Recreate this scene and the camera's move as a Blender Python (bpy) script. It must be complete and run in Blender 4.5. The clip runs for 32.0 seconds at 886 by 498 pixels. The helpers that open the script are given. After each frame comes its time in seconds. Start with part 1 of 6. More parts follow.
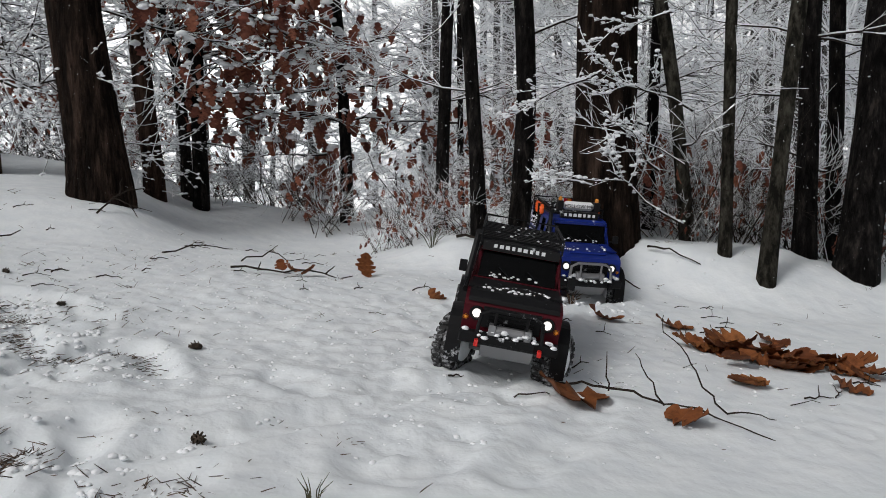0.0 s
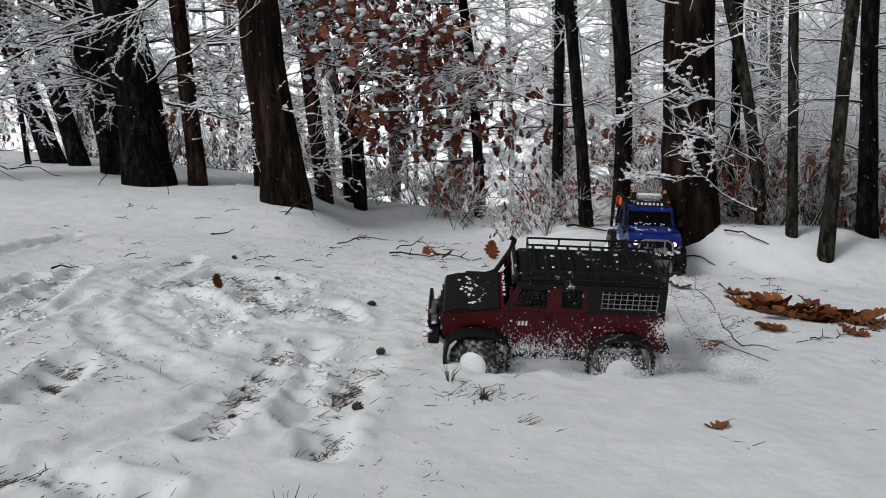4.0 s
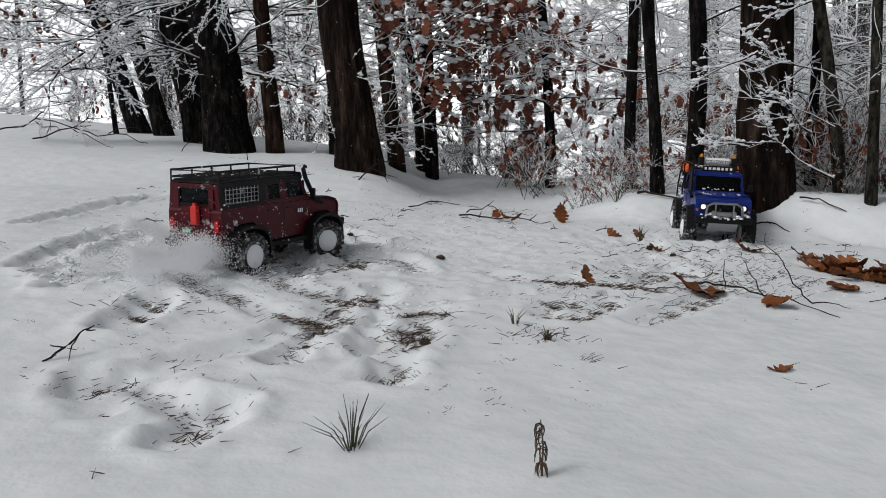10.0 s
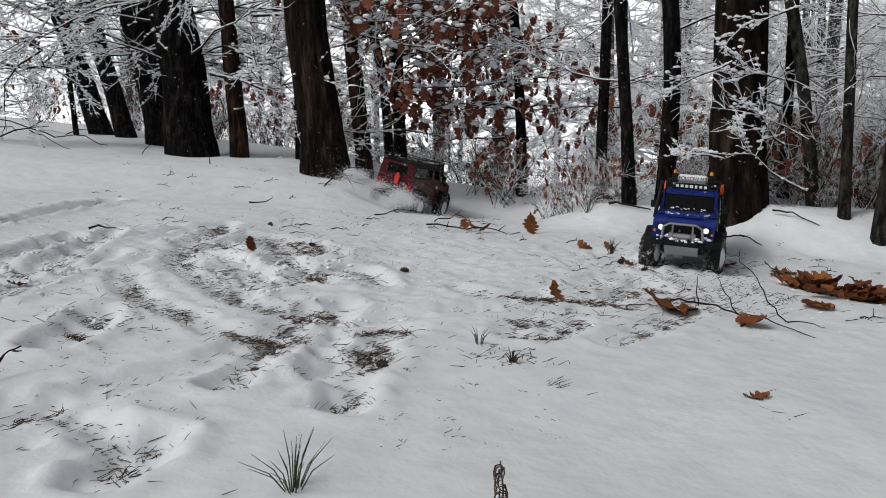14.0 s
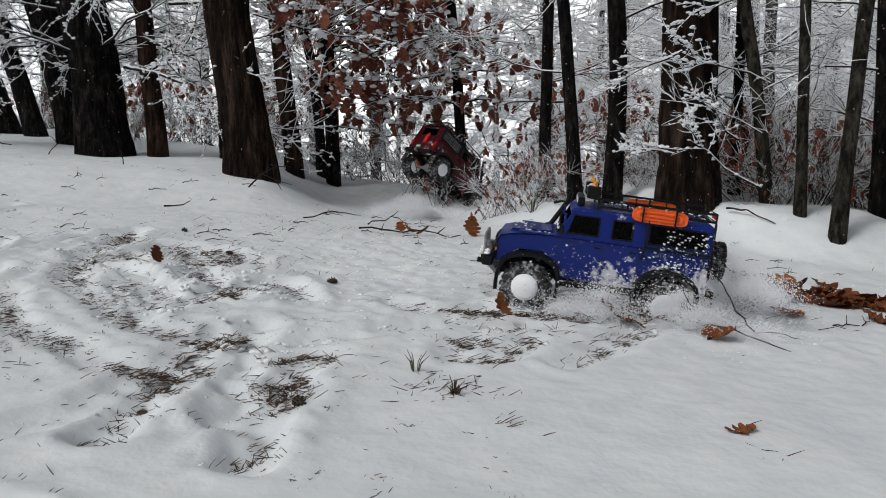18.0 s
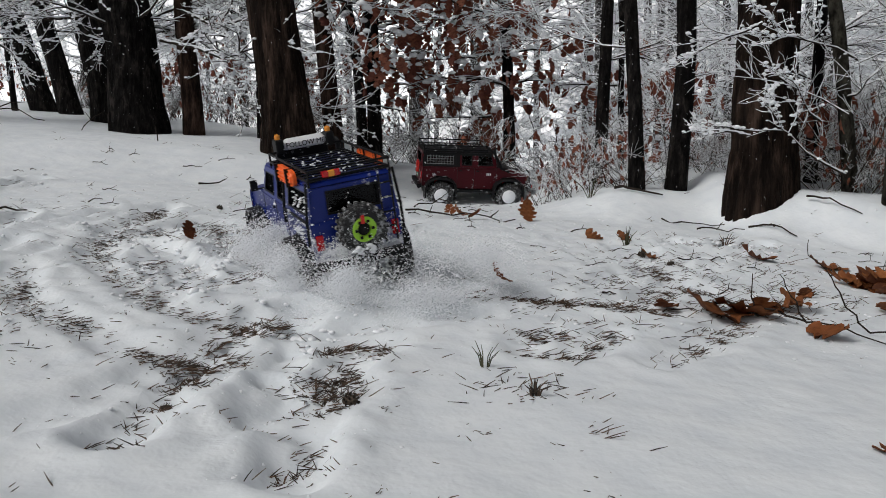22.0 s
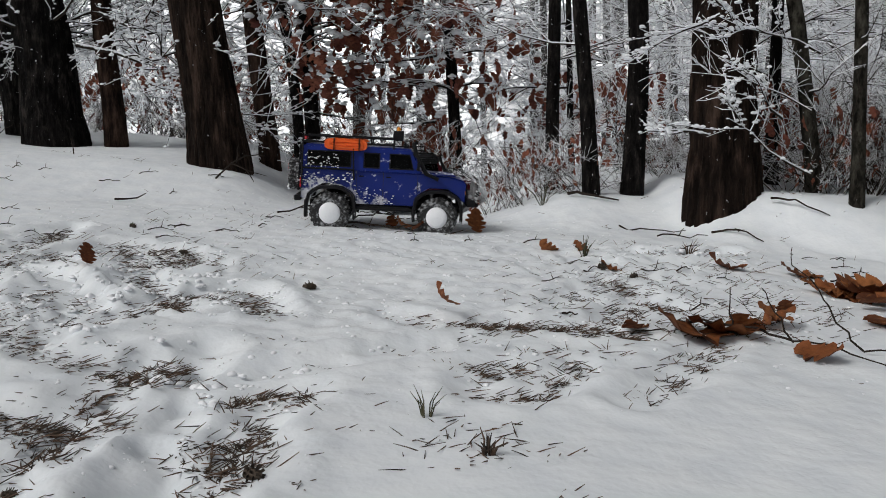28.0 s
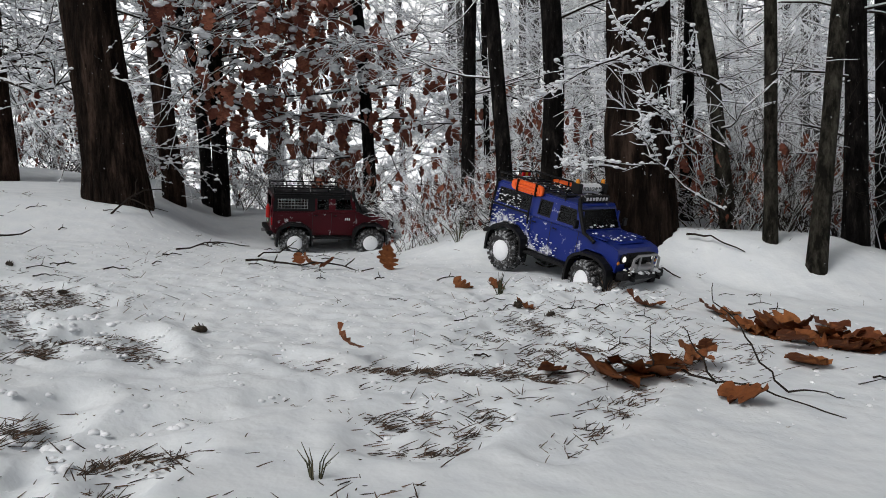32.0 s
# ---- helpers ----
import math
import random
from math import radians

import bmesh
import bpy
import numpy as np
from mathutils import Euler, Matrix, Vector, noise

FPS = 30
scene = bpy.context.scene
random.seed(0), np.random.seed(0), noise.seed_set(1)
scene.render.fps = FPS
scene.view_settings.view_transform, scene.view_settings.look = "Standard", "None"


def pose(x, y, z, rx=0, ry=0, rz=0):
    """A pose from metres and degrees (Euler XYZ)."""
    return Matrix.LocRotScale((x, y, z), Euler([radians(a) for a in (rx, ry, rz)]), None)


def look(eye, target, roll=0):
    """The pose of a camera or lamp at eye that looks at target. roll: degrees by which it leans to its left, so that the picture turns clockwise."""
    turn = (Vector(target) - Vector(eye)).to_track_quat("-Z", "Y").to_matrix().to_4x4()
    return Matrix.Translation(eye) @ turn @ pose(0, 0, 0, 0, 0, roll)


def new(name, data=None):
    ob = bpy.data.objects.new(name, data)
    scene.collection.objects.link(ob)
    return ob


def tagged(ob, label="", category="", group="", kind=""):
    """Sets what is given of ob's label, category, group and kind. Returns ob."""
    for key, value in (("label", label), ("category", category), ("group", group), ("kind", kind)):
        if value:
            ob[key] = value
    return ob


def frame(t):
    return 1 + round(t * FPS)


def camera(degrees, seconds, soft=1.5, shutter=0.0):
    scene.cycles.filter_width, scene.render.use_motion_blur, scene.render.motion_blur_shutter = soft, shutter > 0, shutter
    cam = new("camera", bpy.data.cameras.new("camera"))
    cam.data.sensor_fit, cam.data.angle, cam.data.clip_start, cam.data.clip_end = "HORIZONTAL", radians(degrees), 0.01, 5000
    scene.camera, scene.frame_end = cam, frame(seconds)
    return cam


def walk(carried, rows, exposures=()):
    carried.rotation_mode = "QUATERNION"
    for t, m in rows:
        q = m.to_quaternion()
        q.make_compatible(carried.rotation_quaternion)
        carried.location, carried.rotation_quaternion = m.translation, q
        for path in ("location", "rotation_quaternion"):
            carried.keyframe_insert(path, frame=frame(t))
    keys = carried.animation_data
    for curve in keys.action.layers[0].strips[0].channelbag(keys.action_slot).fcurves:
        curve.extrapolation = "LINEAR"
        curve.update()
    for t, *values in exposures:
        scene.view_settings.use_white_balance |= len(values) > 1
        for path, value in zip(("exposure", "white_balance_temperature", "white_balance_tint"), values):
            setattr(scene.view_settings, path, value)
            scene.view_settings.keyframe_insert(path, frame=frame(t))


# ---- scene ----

# camera: one lens, hand-held, easing back and then slowly forward
cam = camera(55.2, 32.0, soft=0.9, shutter=0.35)


def held(x, y, z, yaw, pitch, roll):
    """Pose of the hand-held camera: yaw to the left from +y, pitch up, roll, in degrees."""
    ya, pi = radians(yaw), radians(pitch)
    ahead = Vector((-math.sin(ya) * math.cos(pi), math.cos(ya) * math.cos(pi), math.sin(pi)))
    eye = Vector((x, y, z))
    return look(eye, eye + ahead, roll)


walk(cam, [(t, held(*r)) for t, *r in [
    (0, 0.08, 0.323, 0.062, -12.83, -4.54, 0.13),
    (1, 0.088, 0.182, 0.09, -10.29, -4.93, -0.16),
    (2, 0.096, 0.019, 0.103, -7.86, -4.78, -1.03),
    (2.5, 0.1, -0.069, 0.107, -6.68, -4.62, -1.75),
    (4.5, 0.034, -0.456, 0.079, -2.22, -5.03, -1.69),
    (5, 0.036, -0.449, 0.058, -1.34, -5.34, -1.73),
    (6, 0.037, -0.45, 0.026, -0.07, -5.33, -1.16),
    (7, 0.043, -0.443, 0.012, 0.97, -5.38, -1.48),
    (8, 0.042, -0.452, 0.01, 1.25, -5.52, -1.39),
    (9, 0.039, -0.489, 0.027, 1.42, -6, -1.38),
    (10, 0.049, -0.472, 0.016, 1.63, -5.8, -1.28),
    (11, 0.059, -0.458, 0.015, 1.48, -5.71, -1.26),
    (12, 0.062, -0.47, 0.032, 1.29, -5.84, -1.1),
    (13, 0.057, -0.45, 0.044, 0.51, -6.01, -0.8),
    (14, 0.07, -0.369, 0.027, -0.26, -5.5, -0.51),
    (14.5, 0.071, -0.33, 0.023, -0.76, -5.37, -0.37),
    (16.5, 0.084, -0.209, 0.048, -3.11, -5.49, -1.05),
    (17, 0.088, -0.182, 0.047, -3.75, -5.46, -1.21),
    (17.5, 0.09, -0.15, 0.038, -4.26, -5.5, -1.46),
    (18, 0.093, -0.112, 0.024, -4.29, -5.64, -0.98),
    (18.5, 0.064, -0.07, -0.019, -3.27, -4.95, -0.25),
    (19, 0.068, -0.033, -0.028, -1.52, -5.23, -0.36),
    (20, 0.042, 0.013, -0.029, -1.58, -5.63, -0.55),
    (21, 0.043, 0.067, -0.027, -1.83, -5.96, -0.46),
    (22, 0.042, 0.111, -0.026, -2.1, -6.07, -0.02),
    (23, 0.049, 0.163, -0.032, -2.37, -5.9, 0.15),
    (24, 0.057, 0.221, -0.04, -2.48, -5.59, 0.06),
    (24.5, 0.06, 0.252, -0.043, -1.6, -5.44, -0.2),
    (26.5, 0.063, 0.3, -0.034, -2.27, -5.67, -1.19),
    (27, 0.068, 0.312, -0.033, -3.29, -5.67, -1.27),
    (28, 0.079, 0.343, -0.033, -5.42, -5.49, -1.18),
    (29, 0.092, 0.375, -0.035, -6.74, -5.04, -0.71),
    (30, 0.095, 0.41, -0.037, -7.89, -4.45, -0.79),
    (31, 0.102, 0.442, -0.046, -9.09, -3.59, -0.87),
    (31.5, 0.122, 0.442, -0.041, -10.13, -3.46, -0.78),
    (32, 0.121, 0.455, -0.048, -10.82, -2.93, -1),
]])

# world, sun, exposure
world = bpy.data.worlds.new("overcast")
scene.world = world
world.use_nodes = True
wn = world.node_tree
sky = wn.nodes.new("ShaderNodeTexSky")
sky.sky_type = "NISHITA"
sky.sun_disc = False
sky.sun_elevation, sky.sun_rotation = radians(44), radians(237)
sky.air_density, sky.dust_density, sky.ozone_density = 1.0, 6.0, 1.0
hs = wn.nodes.new("ShaderNodeHueSaturation")
hs.inputs["Saturation"].default_value = 0.22
wn.links.new(sky.outputs[0], hs.inputs["Color"])
wn.links.new(hs.outputs[0], wn.nodes["Background"].inputs[0])
wn.nodes["Background"].inputs[1].default_value = 0.07
sun = new("sun", bpy.data.lights.new("sun", "SUN"))
sun.data.energy, sun.data.angle, sun.data.color = 1.3, radians(16), (1.0, 0.98, 0.95)
sun.matrix_world = pose(0, 0, 8, 46, 0, -57)
scene.view_settings.exposure = -0.30


# ---- materials ----
def material(name, rgb, rough=0.6, metal=0.0, **kw):
    m = bpy.data.materials.new(name)
    m.use_nodes = True
    b = m.node_tree.nodes["Principled BSDF"]
    b.inputs["Base Color"].default_value = (*rgb, 1)
    b.inputs["Roughness"].default_value = rough
    b.inputs["Metallic"].default_value = metal
    for k, v in kw.items():
        b.inputs[k.replace("_", " ")].default_value = v
    return m


def nd(m, kind, **kw):
    n = m.node_tree.nodes.new(kind)
    for k, v in kw.items():
        n.inputs[k].default_value = v
    return n


def lk(m, a, b):
    m.node_tree.links.new(a, b)


def ramp(m, src, stops):
    r = nd(m, "ShaderNodeValToRGB")
    el = r.color_ramp.elements
    while len(el) < len(stops):
        el.new(0.5)
    for e, (p, c) in zip(el, stops):
        e.position, e.color = p, (*c, 1)
    lk(m, src, r.inputs[0])
    return r.outputs[0]


def coords(m, scale=(1, 1, 1)):
    tc, mp = nd(m, "ShaderNodeTexCoord"), nd(m, "ShaderNodeMapping")
    mp.inputs["Scale"].default_value = scale
    lk(m, tc.outputs["Object"], mp.inputs[0])
    return mp.outputs[0]


def noise_tex(m, vec, scale, detail=4.0, rough=0.6):
    n = nd(m, "ShaderNodeTexNoise", Scale=scale, Detail=detail, Roughness=rough)
    lk(m, vec, n.inputs["Vector"])
    return n.outputs["Fac"]


def bump(m, height, strength, dist=0.01):
    b = nd(m, "ShaderNodeBump", Strength=strength, Distance=dist)
    lk(m, height, b.inputs["Height"])
    lk(m, b.outputs[0], m.node_tree.nodes["Principled BSDF"].inputs["Normal"])
    return b


def paint_into(m, colour):
    lk(m, colour, m.node_tree.nodes["Principled BSDF"].inputs["Base Color"])


def mixed(m, fac, a, b):
    x = nd(m, "ShaderNodeMix")
    x.data_type = "RGBA"
    lk(m, fac, x.inputs[0])
    for s, v in ((6, a), (7, b)):
        if isinstance(v, tuple):
            x.inputs[s].default_value = (*v, 1)
        else:
            lk(m, v, x.inputs[s])
    return x.outputs[2]


def make_snow():
    m = material("snow", (0.8, 0.83, 0.86), 0.75)
    v = coords(m)
    a, c = noise_tex(m, v, 14, 4, 0.5), noise_tex(m, v, 150, 2, 0.5)
    paint_into(m, ramp(m, a, [(0.3, (0.70, 0.742, 0.78)), (0.65, (0.775, 0.81, 0.835))]))
    ad = nd(m, "ShaderNodeMath")
    ad.operation = "MULTIPLY_ADD"
    lk(m, c, ad.inputs[0]), lk(m, a, ad.inputs[2])
    ad.inputs[1].default_value = 0.06
    mid = nd(m, "ShaderNodeMath")
    mid.operation = "MULTIPLY_ADD"
    mid.inputs[1].default_value = 0.04
    lk(m, noise_tex(m, v, 52, 3, 0.6), mid.inputs[0]), lk(m, ad.outputs[0], mid.inputs[2])
    bump(m, mid.outputs[0], 0.38, 0.02)
    return m


def make_bark(name, dark, light, flecks=0.62, stretch=0.22, scale=28.0):
    m = material(name, dark, 0.95, 0.0, Specular_IOR_Level=0.08)
    v = coords(m, (1, 1, stretch))
    a, b = noise_tex(m, v, scale, 6, 0.7), noise_tex(m, coords(m), 5, 3)
    base = ramp(m, a, [(0.42, tuple(0.22 * q for q in dark)), (0.53, dark), (0.66, light)])
    base = mixed(m, ramp(m, b, [(0.4, (0, 0, 0)), (0.75, (0.5, 0.5, 0.5))]), base, tuple(0.55 * q for q in dark))
    sp = noise_tex(m, coords(m, (1, 1, 0.6)), 95, 3, 0.6)
    paint_into(m, mixed(m, ramp(m, sp, [(flecks, (0, 0, 0)), (flecks + 0.03, (1, 1, 1))]), base, (0.8, 0.82, 0.85)))
    bump(m, a, 1.0, 0.05)
    return m


def make_leaf(name, tones):
    m = material(name, tones[1], 0.75, 0.0, Specular_IOR_Level=0.2)
    gi = nd(m, "ShaderNodeNewGeometry")
    oi = nd(m, "ShaderNodeObjectInfo")
    ad = nd(m, "ShaderNodeMath")
    ad.operation = "ADD"
    lk(m, gi.outputs["Random Per Island"], ad.inputs[0]), lk(m, oi.outputs["Random"], ad.inputs[1])
    fr = nd(m, "ShaderNodeMath")
    fr.operation = "FRACT"
    lk(m, ad.outputs[0], fr.inputs[0])
    n = noise_tex(m, coords(m), 60, 4)
    col = ramp(m, fr.outputs[0], [(0.0, tones[0]), (0.5, tones[1]), (1.0, tones[2])])
    paint_into(m, mixed(m, ramp(m, n, [(0.4, (0, 0, 0)), (0.75, (0.6, 0.6, 0.6))]), col, tuple(0.45 * q for q in tones[0])))
    bump(m, n, 0.5, 0.004)
    return m


def make_paint(name, rgb, spec=0.3, rough=0.32, caked=0.0):
    """Gloss model paint with clinging snow dust, caked along the sills and behind the doors."""
    m = material(name, rgb, rough, 0.0, Coat_Weight=0.1 if spec > 0.2 else 0.0, Specular_IOR_Level=spec)
    a = noise_tex(m, coords(m), 55, 5, 0.7)
    b = noise_tex(m, coords(m), 12, 2)
    mu = nd(m, "ShaderNodeMath")
    mu.operation = "MULTIPLY"
    lk(m, a, mu.inputs[0]), lk(m, b, mu.inputs[1])
    fac = mu.outputs[0]
    if caked:
        xyz = nd(m, "ShaderNodeSeparateXYZ")
        lk(m, coords(m), xyz.inputs[0])
        low = nd(m, "ShaderNodeMapRange", **{"From Min": 0.19, "From Max": 0.10, "To Min": 0.0, "To Max": 1.0})
        aft = nd(m, "ShaderNodeMapRange", **{"From Min": 0.08, "From Max": -0.12, "To Min": 0.25, "To Max": 1.0})
        lk(m, xyz.outputs[2], low.inputs[0]), lk(m, xyz.outputs[1], aft.inputs[0])
        both = nd(m, "ShaderNodeMath")
        both.operation = "MULTIPLY"
        lk(m, low.outputs[0], both.inputs[0]), lk(m, aft.outputs[0], both.inputs[1])
        add = nd(m, "ShaderNodeMath")
        add.operation = "MULTIPLY_ADD"
        add.inputs[1].default_value = caked
        lk(m, both.outputs[0], add.inputs[0]), lk(m, fac, add.inputs[2])
        fac = add.outputs[0]
    paint_into(m, mixed(m, ramp(m, fac, [(0.36, (0, 0, 0)), (0.44, (0.85, 0.85, 0.85))]), rgb, (0.78, 0.8, 0.84)))
    return m


SNOW = make_snow()
SNOWCAP = material("clinging_snow", (0.84, 0.86, 0.89), 0.7)
bump(SNOWCAP, noise_tex(SNOWCAP, coords(SNOWCAP), 120, 3), 0.4, 0.004)
BARK_PINE = make_bark("pine_bark", (0.022, 0.0145, 0.011), (0.072, 0.047, 0.036), 0.72, 0.16, 22.0)
BARK_RED = make_bark("brown_bark", (0.034, 0.02, 0.015), (0.08, 0.05, 0.037), 0.72)
BARK_GREY = make_bark("grey_bark", (0.048, 0.044, 0.035), (0.10, 0.094, 0.076), 0.72, 0.4, 40)
BARK_DARK = make_bark("dark_bark", (0.013, 0.0115, 0.011), (0.045, 0.038, 0.034), 0.70, 0.3, 34)
# far bark paled: the bright depth of the wood is put into its colour
BARK_FAR = make_bark("far_bark_paled", (0.09, 0.085, 0.082), (0.17, 0.165, 0.16), 0.58, 0.5, 30)
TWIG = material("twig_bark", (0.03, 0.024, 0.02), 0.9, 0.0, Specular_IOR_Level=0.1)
# frost on the twigs, plus brightness painted in for the distant trees
TWIG_FAR = material("frosted_twig_bark_paled", (0.10, 0.098, 0.098), 0.9)
OAK = make_leaf("oak_leaf_brown", [(0.12, 0.04, 0.03), (0.21, 0.068, 0.045), (0.32, 0.12, 0.07)])
OAK_DRY = make_leaf("oak_leaf_orange", [(0.10, 0.03, 0.012), (0.19, 0.06, 0.02), (0.29, 0.11, 0.036)])
NEEDLE = make_leaf("pine_needle", [(0.03, 0.024, 0.02), (0.075, 0.052, 0.038), (0.15, 0.095, 0.065)])
NEEDLE_GREEN = make_leaf("green_needle", [(0.03, 0.04, 0.02), (0.05, 0.055, 0.03), (0.09, 0.08, 0.045)])
CONE = make_leaf("pine_cone", [(0.03, 0.025, 0.02), (0.05, 0.04, 0.03), (0.08, 0.06, 0.045)])


# ---- mesh helpers ----
class Build:
    """Gathers points, faces and material slots for one mesh."""

    def __init__(self):
        self.v, self.f, self.m = [], [], []

    def add(self, verts, faces, slot=0):
        n = len(self.v)
        self.v += [tuple(p) for p in verts]
        self.f += [tuple(i + n for i in q) for q in faces]
        self.m += [slot] * len(faces)

    def box(self, cx, cy, cz, sx, sy, sz, slot=0, bev=0.12):
        """A block with chamfered edges."""
        hx, hy, hz = sx / 2, sy / 2, sz / 2
        b = min(hx, hy, hz) * bev * 2
        vs, fs = [], []
        for z, k in ((-hz, b), (-hz + b, 0), (hz - b, 0), (hz, b)):
            x, y = hx - k, hy - k
            c = b if k == 0 else b * 0.6
            vs += [(cx + px, cy + py, cz + z) for px, py in ((-x + c, -y), (x - c, -y), (x, -y + c), (x, y - c), (x - c, y), (-x + c, y), (-x, y - c), (-x, -y + c))]
        for r in range(3):
            fs += [(r * 8 + i, r * 8 + (i + 1) % 8, r * 8 + 8 + (i + 1) % 8, r * 8 + 8 + i) for i in range(8)]
        fs += [tuple(range(7, -1, -1)), tuple(range(24, 32))]
        self.add(vs, fs, slot)

    def tube(self, pts, radii, sides=6, slot=0, wob=0.0, rng=random):
        """A tapered tube along points."""
        pts = [Vector(p) for p in pts]
        if not hasattr(radii, "__len__"):
            radii = [radii] * len(pts)
        vs, fs = [], []
        for i, (p, r) in enumerate(zip(pts, radii)):
            d = (pts[min(i + 1, len(pts) - 1)] - pts[max(i - 1, 0)])
            d = d.normalized() if d.length > 1e-9 else Vector((0, 0, 1))
            ref = Vector((0, 1, 0)) if abs(d.y) < 0.8 else Vector((1, 0, 0))
            a = d.cross(ref).normalized()
            b = d.cross(a)
            for k in range(sides):
                an = 2 * math.pi * k / sides
                rr = r * (1 + (rng.uniform(-wob, wob) if wob else 0))
                vs.append(p + a * (rr * math.cos(an)) + b * (rr * math.sin(an)))
        for i in range(len(pts) - 1):
            for k in range(sides):
                fs.append((i * sides + k, i * sides + (k + 1) % sides, (i + 1) * sides + (k + 1) % sides, (i + 1) * sides + k))
        n = len(pts)
        fs.append(tuple(range(sides)))
        fs.append(tuple((n - 1) * sides + k for k in reversed(range(sides))))
        self.add(vs, fs, slot)

    def lathe(self, prof, axis="x", n=24, slot=0, at=(0, 0, 0)):
        """Turns a profile of (along, radius) round an axis; closed ends where the radius is 0."""
        vs, fs = [], []
        for a, r in prof:
            for k in range(n):
                an = 2 * math.pi * k / n
                c, s = r * math.cos(an), r * math.sin(an)
                p = {"x": (a, c, s), "y": (c, a, s), "z": (c, s, a)}[axis]
                vs.append((p[0] + at[0], p[1] + at[1], p[2] + at[2]))
        for i in range(len(prof) - 1):
            for k in range(n):
                fs.append((i * n + k, i * n + (k + 1) % n, (i + 1) * n + (k + 1) % n, (i + 1) * n + k))
        self.add(vs, fs, slot)

    def prism(self, poly, x0, x1, slot=0, axis="x"):
        """Extrudes a polygon given in the two other axes."""
        n = len(poly)
        put = {"x": lambda s, a, b: (s, a, b), "y": lambda s, a, b: (a, s, b), "z": lambda s, a, b: (a, b, s)}[axis]
        vs = [put(x0, *p) for p in poly] + [put(x1, *p) for p in poly]
        fs = [tuple(range(n)), tuple(range(2 * n - 1, n - 1, -1))]
        fs += [(i, i + n, (i + 1) % n + n, (i + 1) % n) for i in range(n)]
        self.add(vs, fs, slot)

    def mesh(self, name, mats, smooth=False):
        me = bpy.data.meshes.new(name)
        me.from_pydata(self.v, [], self.f)
        for m in mats:
            me.materials.append(m)
        me.polygons.foreach_set("material_index", self.m)
        me.polygons.foreach_set("use_smooth", [smooth] * len(self.f))
        bm = bmesh.new()
        bm.from_mesh(me)
        bmesh.ops.recalc_face_normals(bm, faces=bm.faces)
        bm.to_mesh(me)
        bm.free()
        return me


def part(name, build, mats, parent=None, label="", smooth=False, at=None):
    """Links a build as one mesh object, under a thing or a part."""
    me = build if isinstance(build, bpy.types.Mesh) else build.mesh(name, mats if isinstance(mats, (list, tuple)) else [mats], smooth)
    ob = new(name, me)
    if parent is not None:
        ob.parent = parent
    if at is not None:
        ob.matrix_basis = at
    if label:
        ob["label"] = label
    return ob


def thing(name, label, category, at=None, group="", kind=""):
    ob = new(name)
    ob.empty_display_size = 0.05
    if at is not None:
        ob.matrix_basis = at
    return tagged(ob, label, category, group, kind)


# ---- ground ----
def ease(u):
    u = min(1.0, max(0.0, u))
    return u * u * (3 - 2 * u)


def slope(x, y):
    """The hillside: a gently tilted field with a hollow and a bank under the trees, falling away behind a crest."""
    z = -0.444 - 0.065 * x + 0.083 * y
    z -= 0.11 * math.exp(-((x - 0.3) / 0.62) ** 2 - ((y - 4.0) / 0.55) ** 2)
    z += 0.095 * ease((y - 3.0 + 0.5 * ease((x - 1.0) / 0.7)) / 0.3) * ease((x - 0.5) / 0.35) + 0.095 * ease((y - 3.25) / 0.6) * ease((-0.12 - x) / 0.35)
    s = max(0.0, y - (4.75 - 0.7 * x))
    z -= 0.2 * s * s / (s + 0.7)
    far = min(1.0, max(0.0, (math.hypot(x, y - 2) - 8) / 14))
    far = far * far * (3 - 2 * far)
    return z * (1 - far) + (-1.5) * far


